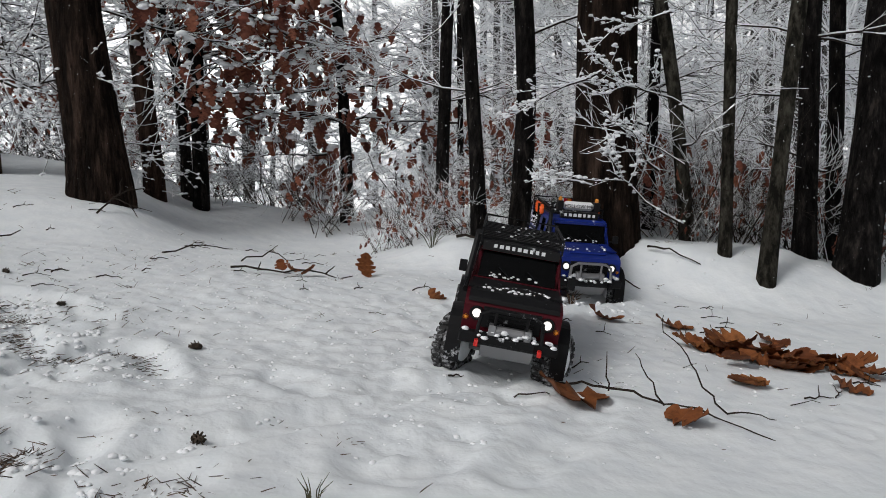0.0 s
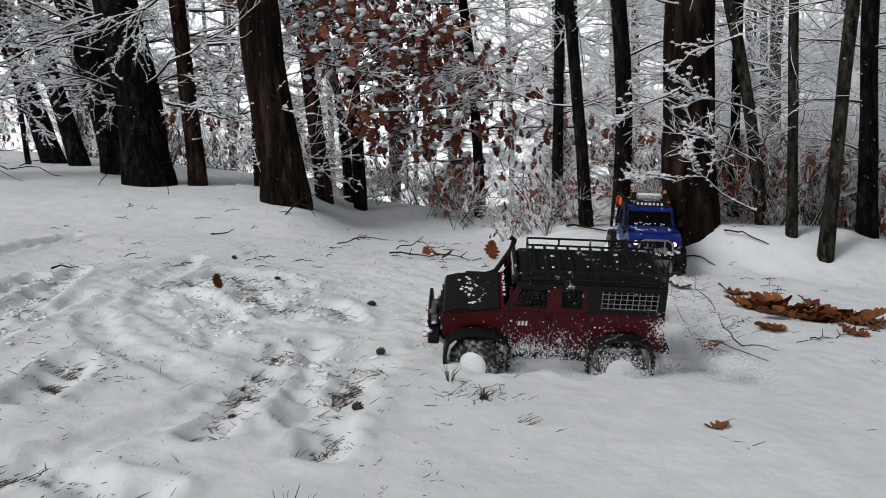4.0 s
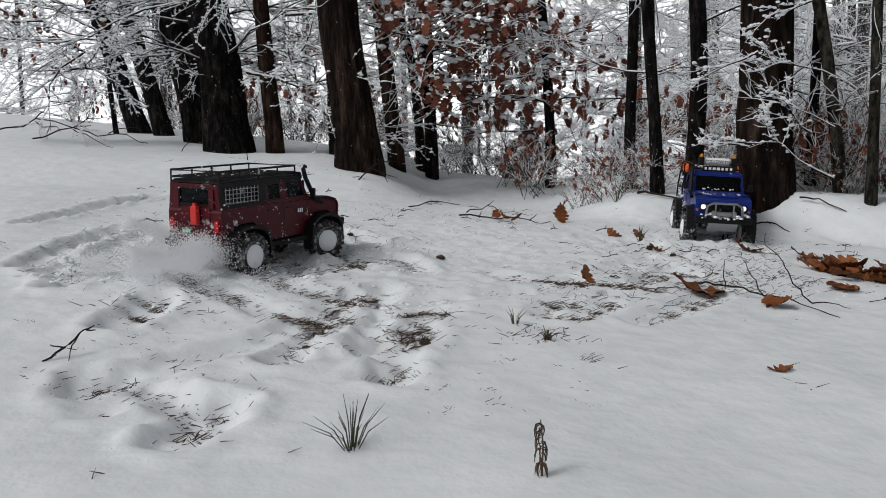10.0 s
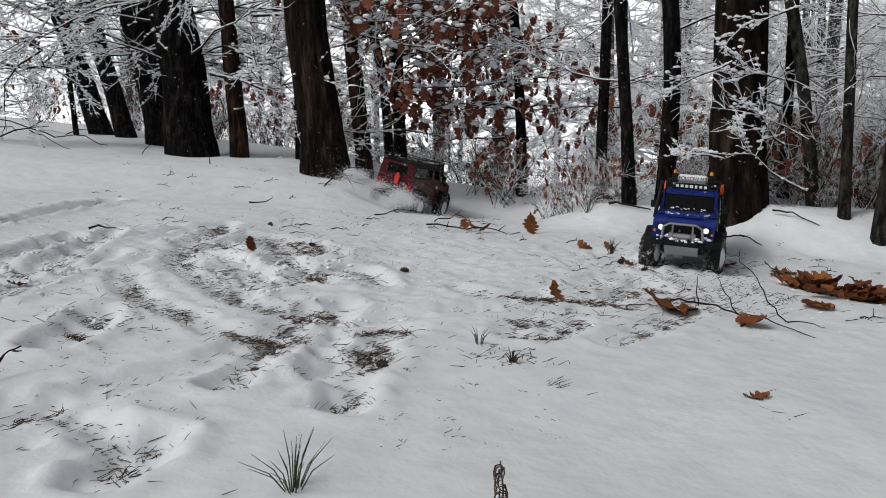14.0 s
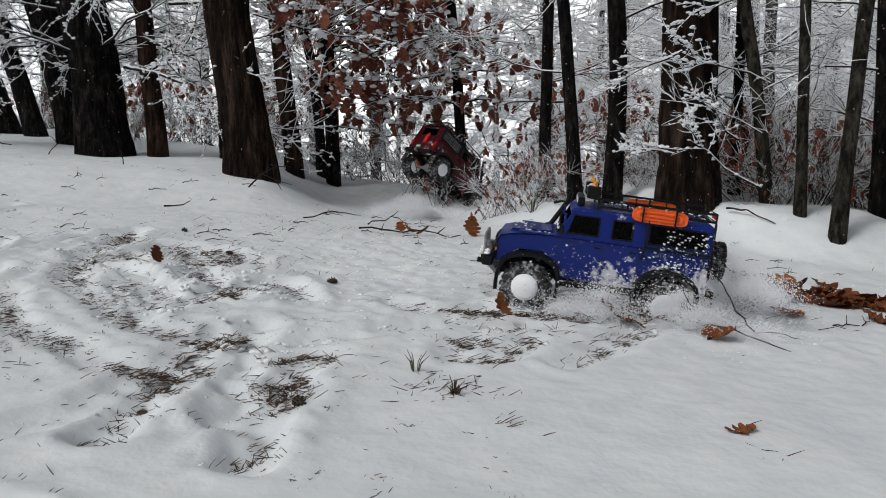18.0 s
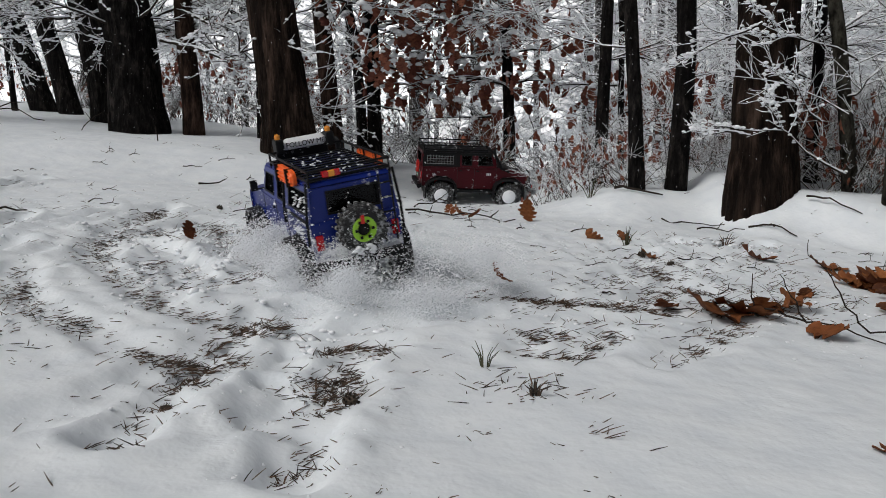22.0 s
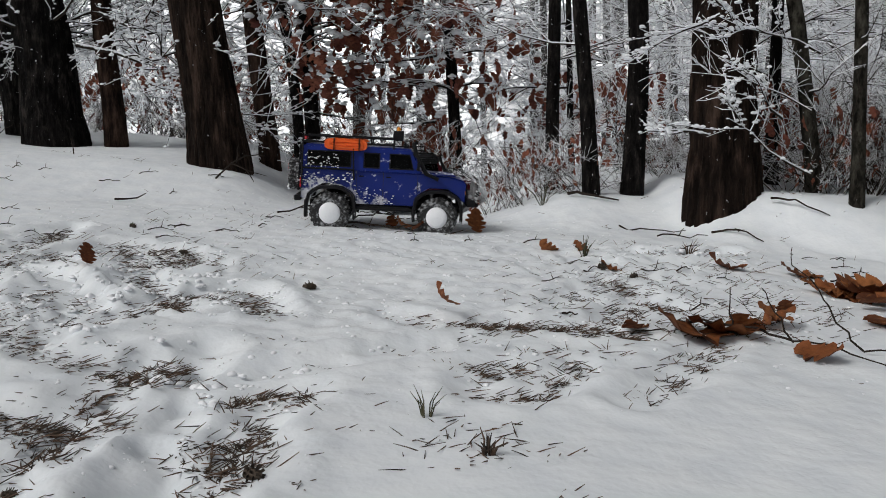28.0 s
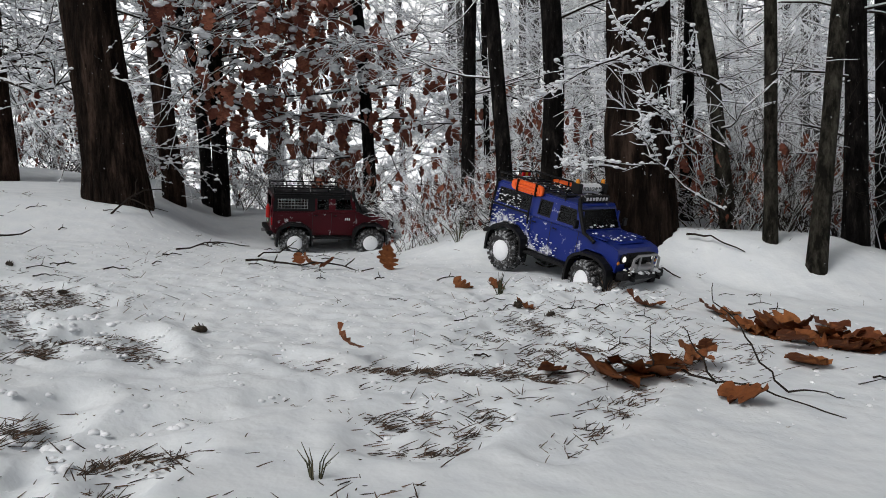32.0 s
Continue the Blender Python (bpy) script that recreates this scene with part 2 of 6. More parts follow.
# churned strips where wheels laid bare needles and grass: points in plan, half-width, how many needles, when they are torn up (0: before)
STRIPS = [
    ([(-0.72, 2.27), (-0.65, 2.30), (-0.56, 2.28)], 0.03, 150, 0),
    ([(-0.50, 2.35), (-0.41, 2.33), (-0.40, 2.13), (-0.35, 2.03)], 0.03, 150, 0),
    ([(-0.31, 1.91), (-0.24, 2.01), (-0.14, 2.04), (-0.09, 1.86)], 0.03, 260, 0),
    ([(-0.45, 1.97), (-0.40, 1.85)], 0.02, 60, 0),
    ([(-0.68, 2.25), (-0.58, 2.37), (-0.48, 2.44), (-0.35, 2.08), (-0.25, 1.91)], 0.035, 420, 0),
    ([(-0.30, 1.06), (-0.27, 1.34), (-0.23, 1.58)], 0.03, 460, 0),
    ([(-0.09, 0.98), (-0.08, 1.24), (-0.04, 1.43)], 0.03, 430, 0),
    ([(-0.97, 1.62), (-1.00, 2.15), (-0.85, 2.48), (-0.69, 2.69)], 0.03, 170, 0),
    ([(-1.10, 1.83), (-0.97, 1.91), (-1.02, 2.45)], 0.03, 110, 0),
    ([(-0.66, 1.28), (-0.66, 1.45)], 0.03, 130, 0),
    ([(-0.14, 1.13), (-0.16, 1.44), (-0.16, 1.64)], 0.02, 8, 0),
    ([(-0.40, 1.61), (-0.48, 1.99), (-0.62, 2.21)], 0.02, 8, 0),
    ([(-0.58, 0.86), (-0.53, 0.93)], 0.03, 50, 0),
    ([(-0.37, 0.69), (-0.34, 0.83)], 0.04, 90, 0),
    ([(-0.93, 1.52), (-0.92, 1.79), (-0.87, 2.07)], 0.03, 70, 0),
    ([(-1.04, 1.68), (-1.00, 1.88), (-0.98, 2.13)], 0.025, 60, 0),
    ([(-0.53, 0.79), (-0.47, 1.02), (-0.35, 1.18), (-0.24, 1.53)], 0.03, 60, 6.1),
    ([(-0.27, 1.24), (-0.13, 1.49), (0.15, 1.66), (0.47, 1.85)], 0.03, 60, 2.9),
    ([(-0.76, 1.85), (-0.64, 1.60), (-0.48, 1.46), (-0.38, 1.36)], 0.035, 330, 9.1),
    ([(-0.69, 2.60), (-0.68, 2.07), (-0.51, 1.76), (-0.38, 1.59), (-0.21, 1.51)], 0.04, 900, 6),
    ([(-0.35, 1.36), (-0.28, 1.33), (-0.23, 1.36)], 0.03, 260, 6.2),
    ([(-0.51, 2.39), (-0.40, 2.45), (-0.26, 2.29)], 0.04, 200, 10.2),
    ([(-0.29, 1.84), (-0.24, 1.94), (-0.18, 1.99)], 0.03, 170, 7.3),
    ([(-0.09, 1.41), (-0.05, 1.47), (0.00, 1.45)], 0.02, 150, 5),
    ([(-0.12, 1.29), (-0.07, 1.20), (-0.04, 1.28)], 0.025, 170, 5.7),
    ([(0.23, 1.47), (0.30, 1.45), (0.39, 1.58)], 0.025, 210, 3.8),
    ([(0.45, 1.76), (0.62, 2.00), (0.72, 2.02)], 0.04, 260, 3.2),
    ([(0.44, 1.44), (0.55, 1.56), (0.70, 1.75)], 0.03, 200, 4.1),
    ([(-0.67, 1.20), (-0.65, 1.33), (-0.64, 1.38)], 0.03, 120, 0),
    ([(-0.59, 0.90), (-0.50, 0.89), (-0.33, 0.75)], 0.04, 110, 0),
    ([(-1.44, 2.36), (-1.40, 2.77), (-1.28, 3.16)], 0.05, 110, 0),
    ([(-1.12, 1.73), (-1.13, 2.04), (-1.10, 2.35)], 0.05, 110, 0),
    ([(0.12, 1.88), (0.23, 1.79), (0.33, 1.82), (0.44, 1.79), (0.56, 1.78)], 0.035, 620, 3),
    ([(0.24, 1.54), (0.28, 1.57), (0.31, 1.55)], 0.03, 150, 4),
    ([(-0.53, 2.50), (-0.43, 2.44), (-0.31, 2.25)], 0.045, 330, 10.5),
    ([(-0.54, 1.99), (-0.41, 1.76), (-0.28, 1.87), (-0.23, 1.86)], 0.04, 420, 7.2),
    ([(-0.18, 1.95), (-0.13, 1.91), (-0.08, 1.83)], 0.03, 150, 20.8),
    ([(-0.27, 1.44), (-0.21, 1.54), (-0.18, 1.57)], 0.035, 300, 5.8),
    ([(0.82, 2.60), (0.94, 2.58), (1.12, 2.66)], 0.04, 200, 0),
    ([(0.49, 2.03), (0.64, 2.21), (0.67, 2.00)], 0.05, 240, 15.3),
]


def rut_points(pts, step=0.012):
    """Evenly spaced points along a smooth line through the given ones."""
    out = []
    for i in range(len(pts) - 1):
        p0, p1, p2, p3 = (Vector(pts[min(max(k, 0), len(pts) - 1)]) for k in (i - 1, i, i + 1, i + 2))
        n = max(2, int((p2 - p1).length / step))
        for k in range(n):
            u = k / n
            q = 0.5 * (2 * p1 + (p2 - p0) * u + (2 * p0 - 5 * p1 + 4 * p2 - p3) * u * u + (3 * p1 - p0 - 3 * p2 + p3) * u ** 3)
            out.append((q.x, q.y))
    return out


RUT_GRID = {}
for strip_, half_, count_, since_ in STRIPS:
    for px_, py_ in rut_points(strip_):
        RUT_GRID.setdefault((int(px_ // 0.1), int(py_ // 0.1)), []).append((px_, py_, 0.5 if since_ else 1.0))


def rut_distance(x, y):
    best, deep = 9.0, 1.0
    i, j = int(x // 0.1), int(y // 0.1)
    for a in (i - 1, i, i + 1):
        for b in (j - 1, j, j + 1):
            for px, py, w in RUT_GRID.get((a, b), ()):
                d = (px - x) ** 2 + (py - y) ** 2
                if d < best:
                    best, deep = d, w
    return math.sqrt(best), deep


def lumps(x, y):
    p = Vector((x, y, 0))
    h = 0.014 * noise.noise(p * 2.1) + 0.005 * noise.noise(p * 5.3 + Vector((5, 1, 0)))
    tread = 0.03 + 0.75 * math.exp(-((x - 0.1) / 1.4) ** 2 - ((y - 2.2) / 1.0) ** 2)
    rough = tread * max(0.0, noise.noise(p * 1.7 + Vector((9, 4, 2))) + 0.55)
    churn = math.exp(-((x - 0.65) / 0.55) ** 2 - ((y - 2.35) / 0.4) ** 2) + 0.8 * math.exp(-((x + 0.45) / 0.45) ** 2 - ((y - 2.0) / 0.4) ** 2)
    h += 0.014 * churn * abs(noise.noise(p * 13 + Vector((3, 8, 1)))) + 0.010 * churn * noise.noise(p * 30)
    rough *= 1 - 0.75 * ease((1.62 - y) / 0.3) * ease((x + 0.3) / 0.3)
    h += 0.018 * rough * noise.noise(p * 7.5) + 0.020 * rough * abs(noise.noise(p * 17)) + 0.011 * rough * noise.noise(p * 42)
    d, deep = rut_distance(x, y)
    if d < 0.11:
        h -= deep * 0.020 * math.exp(-(d / 0.04) ** 4) * (1 + 0.8 * noise.noise(p * 20))
        h += deep * 0.008 * math.exp(-((d - 0.066) / 0.022) ** 2) * (1 + 1.3 * noise.noise(p * 22))
    return h


def ground_z(x, y):
    heap = 0.062 * ease((x - 1.09) / 0.16) * ease((y - 2.68) / 0.26) * ease((2.3 - x) / 0.5)
    return slope(x, y) + heap + (lumps(x, y) if abs(x) < 4 and -1 < y < 7 else 0.0)


def spread(lo, hi, step, far, grow=1.22):
    mid = list(np.arange(lo, hi, step))
    out, s, p = [], step, hi
    while p < far:
        out.append(p)
        s *= grow
        p += s
    left, s, p = [], step, lo - step
    while p > -far:
        left.append(p)
        s *= grow
        p -= s
    return left[::-1] + mid + out


def make_ground():
    xs, ys = spread(-1.75, 2.3, 0.0115, 400), spread(0.5, 4.2, 0.0115, 400)
    vs = []
    for y in ys:
        for x in xs:
            vs.append((x, y, ground_z(x, y)))
    n = len(xs)
    fs = [(j * n + i, j * n + i + 1, (j + 1) * n + i + 1, (j + 1) * n + i) for j in range(len(ys) - 1) for i in range(n - 1)]
    me = bpy.data.meshes.new("ground")
    me.from_pydata(vs, [], fs)
    me.polygons.foreach_set("use_smooth", [True] * len(fs))
    me.materials.append(SNOW)
    ob = new("ground", me)
    tagged(ob, "snow-covered forest clearing with wheel ruts", "ground", kind="structure")
    return ob


make_ground()


def make_backdrop():
    """Far snowy woodland, a plain curved sheet well behind the last trees; it glows by itself and is whitened towards
    open sky on one side.
    """
    m = bpy.data.materials.new("glowing_far_woods")
    m.use_nodes = True
    b = m.node_tree.nodes["Principled BSDF"]
    b.inputs["Roughness"].default_value = 1
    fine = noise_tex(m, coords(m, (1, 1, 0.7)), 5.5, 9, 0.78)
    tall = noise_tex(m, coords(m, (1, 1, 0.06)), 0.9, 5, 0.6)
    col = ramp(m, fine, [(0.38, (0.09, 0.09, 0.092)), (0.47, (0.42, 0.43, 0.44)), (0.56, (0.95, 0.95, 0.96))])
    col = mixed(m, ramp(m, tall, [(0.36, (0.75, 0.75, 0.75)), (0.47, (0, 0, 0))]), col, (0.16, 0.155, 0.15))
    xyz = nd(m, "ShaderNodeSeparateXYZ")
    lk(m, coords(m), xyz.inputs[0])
    # brightness painted in: the colour fades to near white towards low x
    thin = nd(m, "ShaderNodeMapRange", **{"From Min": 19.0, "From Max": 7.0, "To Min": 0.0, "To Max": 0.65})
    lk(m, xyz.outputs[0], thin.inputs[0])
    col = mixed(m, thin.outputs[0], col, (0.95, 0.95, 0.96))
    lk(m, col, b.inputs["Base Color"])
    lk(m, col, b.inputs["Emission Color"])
    # emission of its own brightens the gaps between the trees
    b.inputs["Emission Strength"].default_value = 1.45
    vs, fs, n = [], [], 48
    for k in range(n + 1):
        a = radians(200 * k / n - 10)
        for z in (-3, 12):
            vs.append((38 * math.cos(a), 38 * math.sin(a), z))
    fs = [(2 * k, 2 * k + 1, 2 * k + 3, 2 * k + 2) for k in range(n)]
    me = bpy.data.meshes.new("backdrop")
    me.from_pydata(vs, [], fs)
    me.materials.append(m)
    return tagged(new("backdrop", me), "self-lit sheet of distant snow-laden woodland under a pale sky", "woodland", kind="structure")


make_backdrop()


# ---- trees ----
def limb(build, p, d, length, r, depth, rng, snow=True, far=False, bend=0.25, kids=4, droop=0.0, heavy=0.0, clumps=0.0):
    """A forking branch with snow lying along its upper side. Slot 0 wood, slot 1 snow."""
    n = 4 if depth else 3
    pts, q, v = [Vector(p)], Vector(p), Vector(d).normalized()
    for i in range(n):
        v = (v + Vector((rng.uniform(-bend, bend), rng.uniform(-bend, bend), rng.uniform(-bend, bend) - droop))).normalized()
        q = q + v * (length / n)
        pts.append(q.copy())
    rad = [r * (1 - 0.75 * i / n) for i in range(n + 1)]
    build.tube(pts, rad, 4 if depth else 3, 0)
    if snow:
        cap = [min(r_ * 0.7, 0.004) + (0.0009 if not far else 0.0042) + heavy * rng.uniform(0.3, 1.3) for r_ in rad]
        top = [a + Vector((0, 0, 0.55 * (r_ + c))) for a, r_, c in zip(pts, rad, cap)]
        cap[-1] *= 0.6
        build.tube(top, cap, 4, 1, 0.25, rng)
        for k in range(int(clumps * length * 55)):
            u = rng.random() * (n - 0.01)
            i = int(u)
            snow_dab(build, pts[i].lerp(pts[i + 1], u - i) + Vector((rng.gauss(0, 0.006), rng.gauss(0, 0.006), 0.004)), rng.uniform(0.003, 0.011), rng)
    if depth > 0:
        for k in range(kids):
            u = rng.uniform(0.25, 1.0)
            i = min(n - 1, int(u * n))
            base = pts[i].lerp(pts[i + 1], u * n - i)
            side = Vector((rng.uniform(-1, 1), rng.uniform(-1, 1), rng.uniform(-0.5, 0.7)))
            dd = ((pts[i + 1] - pts[i]).normalized() + side * 0.9).normalized()
            limb(build, base, dd, length * rng.uniform(0.35, 0.6), r * 0.5, depth - 1, rng, snow, far, bend, kids, droop, heavy, clumps)
    return pts


def trunk_build(lean, r, height, rng, knee=(0, 0), sides=14, flare=1.2):
    """A leaning, tapering trunk with a root flare, from just under the snow."""
    b = Build()
    pts, rad = [], []
    n = 16
    for i in range(n + 1):
        h = -0.22 + (height + 0.22) * (i / n) ** 1.4
        bow = math.sin(min(1.0, max(0, h) / 1.2) * math.pi)
        pts.append((lean[0] * h + knee[0] * bow + rng.uniform(-1, 1) * r * 0.06, lean[1] * h + knee[1] * bow, h))
        rad.append(r * (1 - 0.28 * max(0, h) / height) * (1 + (flare - 1) * math.exp(-max(0.0, h) / 0.11)))
    if r < 0.1:
        b.tube(pts, rad, sides, 0, 0.07, rng)
        return b, pts
    # thick trunks: furrowed bark plates as relief
    rings, sides, vs, fs = 150, 88, [], []
    off = Vector((rng.uniform(0, 50), rng.uniform(0, 50), 0))
    for i in range(rings + 1):
        j = int((i / rings) * n * 0.999)
        u = (i / rings) * n * 0.999 - j
        p, q = Vector(pts[j]).lerp(Vector(pts[j + 1]), u), rad[j] * (1 - u) + rad[j + 1] * u
        for k in range(sides):
            a = 2 * math.pi * k / sides
            c = Vector((math.cos(a) * 9.5, math.sin(a) * 9.5, p.z * 4.5)) + off
            f = abs(noise.noise(c)) + 0.5 * abs(noise.noise(c * 2.1))
            w = q * (1 + 0.21 * min(f, 0.42) - 0.07 + 0.02 * noise.noise(c * 5) + 0.05 * noise.noise(Vector((math.cos(a), math.sin(a), p.z * 1.5)) + off))
            vs.append((p.x + w * math.cos(a), p.y + w * math.sin(a), p.z))
    for i in range(rings):
        fs += [(i * sides + k, i * sides + (k + 1) % sides, (i + 1) * sides + (k + 1) % sides, (i + 1) * sides + k) for k in range(sides)]
    b.add(vs, fs)
    return b, pts


def leaf_outline(lobes, length, width):
    """Half-lobed oak leaf outline in x (across) and y (along)."""
    left = []
    n = lobes * 3
    for i in range(n + 1):
        u = i / n
        w = width * math.sin(math.pi * min(1, u * 0.88 + 0.06)) ** 0.8 * (0.8 - 0.26 * math.cos(2 * math.pi * u * lobes))
        left.append((w, u * length))
    return left


def leaf_mesh(b, m, length=0.045, width=0.017, curl=0.3, rng=random, slot=0, lobes=3, thick=0.0006):
    """One curled oak leaf with a midrib fold and thickness, set by the matrix m."""
    half = leaf_outline(lobes, length, width)
    vs, fs = [], []
    k = len(half)
    tw = rng.uniform(-0.6, 0.6)
    for w, y in half:
        u = y / length
        z0 = curl * length * (u - 0.5) ** 2 * 2 + rng.uniform(-1, 1) * 0.03 * length
        for s in (-1, 0, 1):
            vs.append((s * w, y, z0 + abs(s) * w * (0.55 * curl + 0.2 * rng.uniform(-1, 1)) + s * w * tw * u))
    for i in range(k - 1):
        for j in (0, 1):
            fs.append((i * 3 + j, i * 3 + j + 1, i * 3 + j + 4, i * 3 + j + 3))
    low = [(x, y, z - thick) for x, y, z in vs]
    n = len(vs)
    fs += [tuple(n + q for q in reversed(f)) for f in fs]
    b.add([m @ Vector(p) for p in vs + low], fs, slot)


def snow_dab(b, p, r, rng, slot=1):
    """A small cushion of snow."""
    vs, fs = [], []
    n = 6
    for i, (h, w) in enumerate(((-0.25, 0.7), (0.1, 1.0), (0.5, 0.65))):
        for k in range(n):
            a = 2 * math.pi * k / n
            q = w * r * rng.uniform(0.8, 1.2)
            vs.append((p[0] + q * math.cos(a), p[1] + q * math.sin(a), p[2] + h * r))
    vs.append((p[0], p[1], p[2] + 0.7 * r))
    for i in range(2):
        fs += [(i * n + k, i * n + (k + 1) % n, (i + 1) * n + (k + 1) % n, (i + 1) * n + k) for k in range(n)]
    fs += [(2 * n + k, 2 * n + (k + 1) % n, 3 * n) for k in range(n)]
    fs.append(tuple(range(n - 1, -1, -1)))
    b.add(vs, fs, slot)


def make_tree(name, x, y, lean, r, bark, label, category="tree", height=3.6, knee=(0, 0), branches=0, seed=0, low=0.35, reach=0.6, sag=0.0, flecks=0):
    rng = random.Random(seed * 77 + 5)
    root = thing(name, label, category, pose(x, y, ground_z(x, y) if abs(x) < 4 else slope(x, y)), group="forest trees")
    b, pts = trunk_build(lean, r, height, rng, knee)
    part("trunk", b, bark, root, smooth=True)
    for k in range(branches):
        i = rng.randrange(4, 13)
        h = pts[i][2]
        while h < low:
            i += 1
            h = pts[i][2]
        tb = Build()
        a = rng.uniform(0, 2 * math.pi)
        limb(tb, pts[i], (math.cos(a), math.sin(a) * 0.6, rng.uniform(-0.1, 0.45)), reach * rng.uniform(0.5, 1.1), min(0.008, max(0.0035, r * 0.13)), 2, rng, droop=sag)
        part("branch", tb, [TWIG, SNOWCAP], root, "bare branch carrying fresh snow")
    if flecks:
        fb = Build()
        for k in range(flecks):
            i = rng.randrange(3, 14)
            u = rng.random()
            p = Vector(pts[i]).lerp(Vector(pts[i + 1]), u)
            a = rng.uniform(math.pi, 2 * math.pi)
            snow_dab(fb, (p.x + r * 0.93 * math.cos(a), p.y + r * 0.93 * math.sin(a), p.z), rng.uniform(0.0015, 0.0055), rng, 0)
        tagged(part("snow_flecks", fb, SNOWCAP, root, "specks of snow stuck in the bark"), kind="stuff")
    return root


TREES = [
    # x, y, lean, radius, bark, knee, branches, name, label
    (-2.38, 5.86, (-0.31, 0.05), 0.074, BARK_DARK, (0, 0), 8, "leaning_tree", "dark leaning tree trunk with snowy side branches"),
    (-2.13, 5.67, (-0.27, 0.05), 0.061, BARK_DARK, (0, 0), 8, "leaning_tree", "dark leaning tree trunk with snowy side branches"),
    (-1.70, 5.20, (-0.25, 0.05), 0.108, BARK_DARK, (0.03, 0), 9, "leaning_tree", "thick dark leaning tree draped in snowy twigs"),
    (-1.335, 4.5, (-0.15, 0.05), 0.128, BARK_DARK, (0.03, 0), 6, "oak_tree", "thick almost black oak trunk in the snow"),
    (-1.06, 4.5, (-0.07, 0.05), 0.049, BARK_RED, (0, 0), 2, "pine_tree", "slim reddish brown pine trunk"),
    (-0.50, 3.95, (-0.10, 0.05), 0.110, BARK_PINE, (-0.01, 0), 0, "pine_tree", "large pine trunk with deeply furrowed dark brown bark"),
    (-0.345, 4.45, (-0.09, 0.05), 0.046, BARK_RED, (0, 0), 2, "pine_tree", "brown pine trunk behind a larger trunk"),
    (-0.74, 4.62, (-0.02, 0.05), 0.023, BARK_DARK, (0, 0), 3, "young_tree", "thin dark young tree"),
    (-0.15, 4.60, (-0.02, 0.05), 0.036, BARK_DARK, (0, 0), 5, "young_tree", "dark young tree with snowy twigs"),
    (0.86, 3.8, (0.045, 0.05), 0.027, BARK_DARK, (0, 0), 4, "young_tree", "slim straight dark trunk with snow specks"),
    (0.90, 3.32, (-0.057, 0.05), 0.027, BARK_DARK, (0.01, 0), 3, "young_tree", "slim straight dark trunk with snow specks"),
    (1.06, 3.36, (0.005, 0.05), 0.039, BARK_DARK, (0.035, 0), 3, "young_tree", "curved dark trunk with one snowy side branch"),
    (1.27, 3.06, (0.03, 0.05), 0.106, BARK_PINE, (0, 0), 2, "pine_tree", "massive pine trunk with rough dark bark"),
    (1.57, 3.02, (-0.15, 0.05), 0.025, BARK_GREY, (0.03, 0), 4, "young_tree", "slim leaning greenish grey sapling"),
    (1.56, 3.3, (0.05, 0.05), 0.022, BARK_DARK, (0, 0), 4, "young_tree", "thin dark sapling between larger trunks"),
    (1.61, 2.84, (0.03, 0.05), 0.020, BARK_GREY, (0, 0), 3, "young_tree", "thin upright greenish grey sapling"),
    (1.68, 2.71, (0.13, 0.05), 0.026, BARK_GREY, (0, 0), 3, "young_tree", "slim grey sapling leaning outward"),
    (1.95, 2.9, (0.034, 0.05), 0.036, BARK_DARK, (0, 0), 9, "young_tree", "dark trunk wrapped in snowy twigs"),
    (2.22, 3.1, (0.02, 0.05), 0.030, BARK_DARK, (0, 0), 8, "young_tree", "dark trunk wrapped in snowy twigs"),
    (2.08, 2.80, (0.128, 0.05), 0.066, BARK_DARK, (0, 0), 6, "oak_tree", "stout dark trunk beside the clearing"),
]
for k_, (x_, y_, lean_, r_, bark_, knee_, br_, nm_, lab_) in enumerate(TREES):
    make_tree(nm_, x_, y_, lean_, r_, bark_, lab_, knee=knee_, branches=br_, seed=k_, low=0.28 if r_ < 0.06 else 0.5, reach=0.55 if r_ < 0.06 else 0.8, flecks=18 if r_ > 0.03 else 14)


def leafy_branch(b, base, d, length, rng, leaves, size=0.05):
    """A drooping oak branch hung with withered leaves and snow. Slots: wood, snow, leaf."""
    pts = limb(b, base, d, length, 0.007, 2, rng, kids=3, droop=0.04)
    spots = []
    for k in range(leaves):
        u = rng.uniform(0.15, 1.0) * (len(pts) - 1)
        i = min(len(pts) - 2, int(u))
        p = pts[i].lerp(pts[i + 1], u - i) + Vector((rng.gauss(0, 0.11), rng.gauss(0, 0.1), rng.gauss(-0.04, 0.085)))
        spots.append(p)
    return spots


def hang_matrix(p, rng):
    return Matrix.Translation(p) @ Euler((radians(rng.uniform(-125, -60)), rng.uniform(-0.6, 0.6), rng.uniform(0, 6.28))).to_matrix().to_4x4()


LEAF_MESHES = []
for k_ in range(5):
    rb_ = Build()
    rg_ = random.Random(k_ + 40)
    leaf_mesh(rb_, Matrix(), 0.082, 0.028, rg_.uniform(0.1, 0.45), rg_, 0, 4)
    LEAF_MESHES.append(rb_.mesh("leaf", [OAK], True))


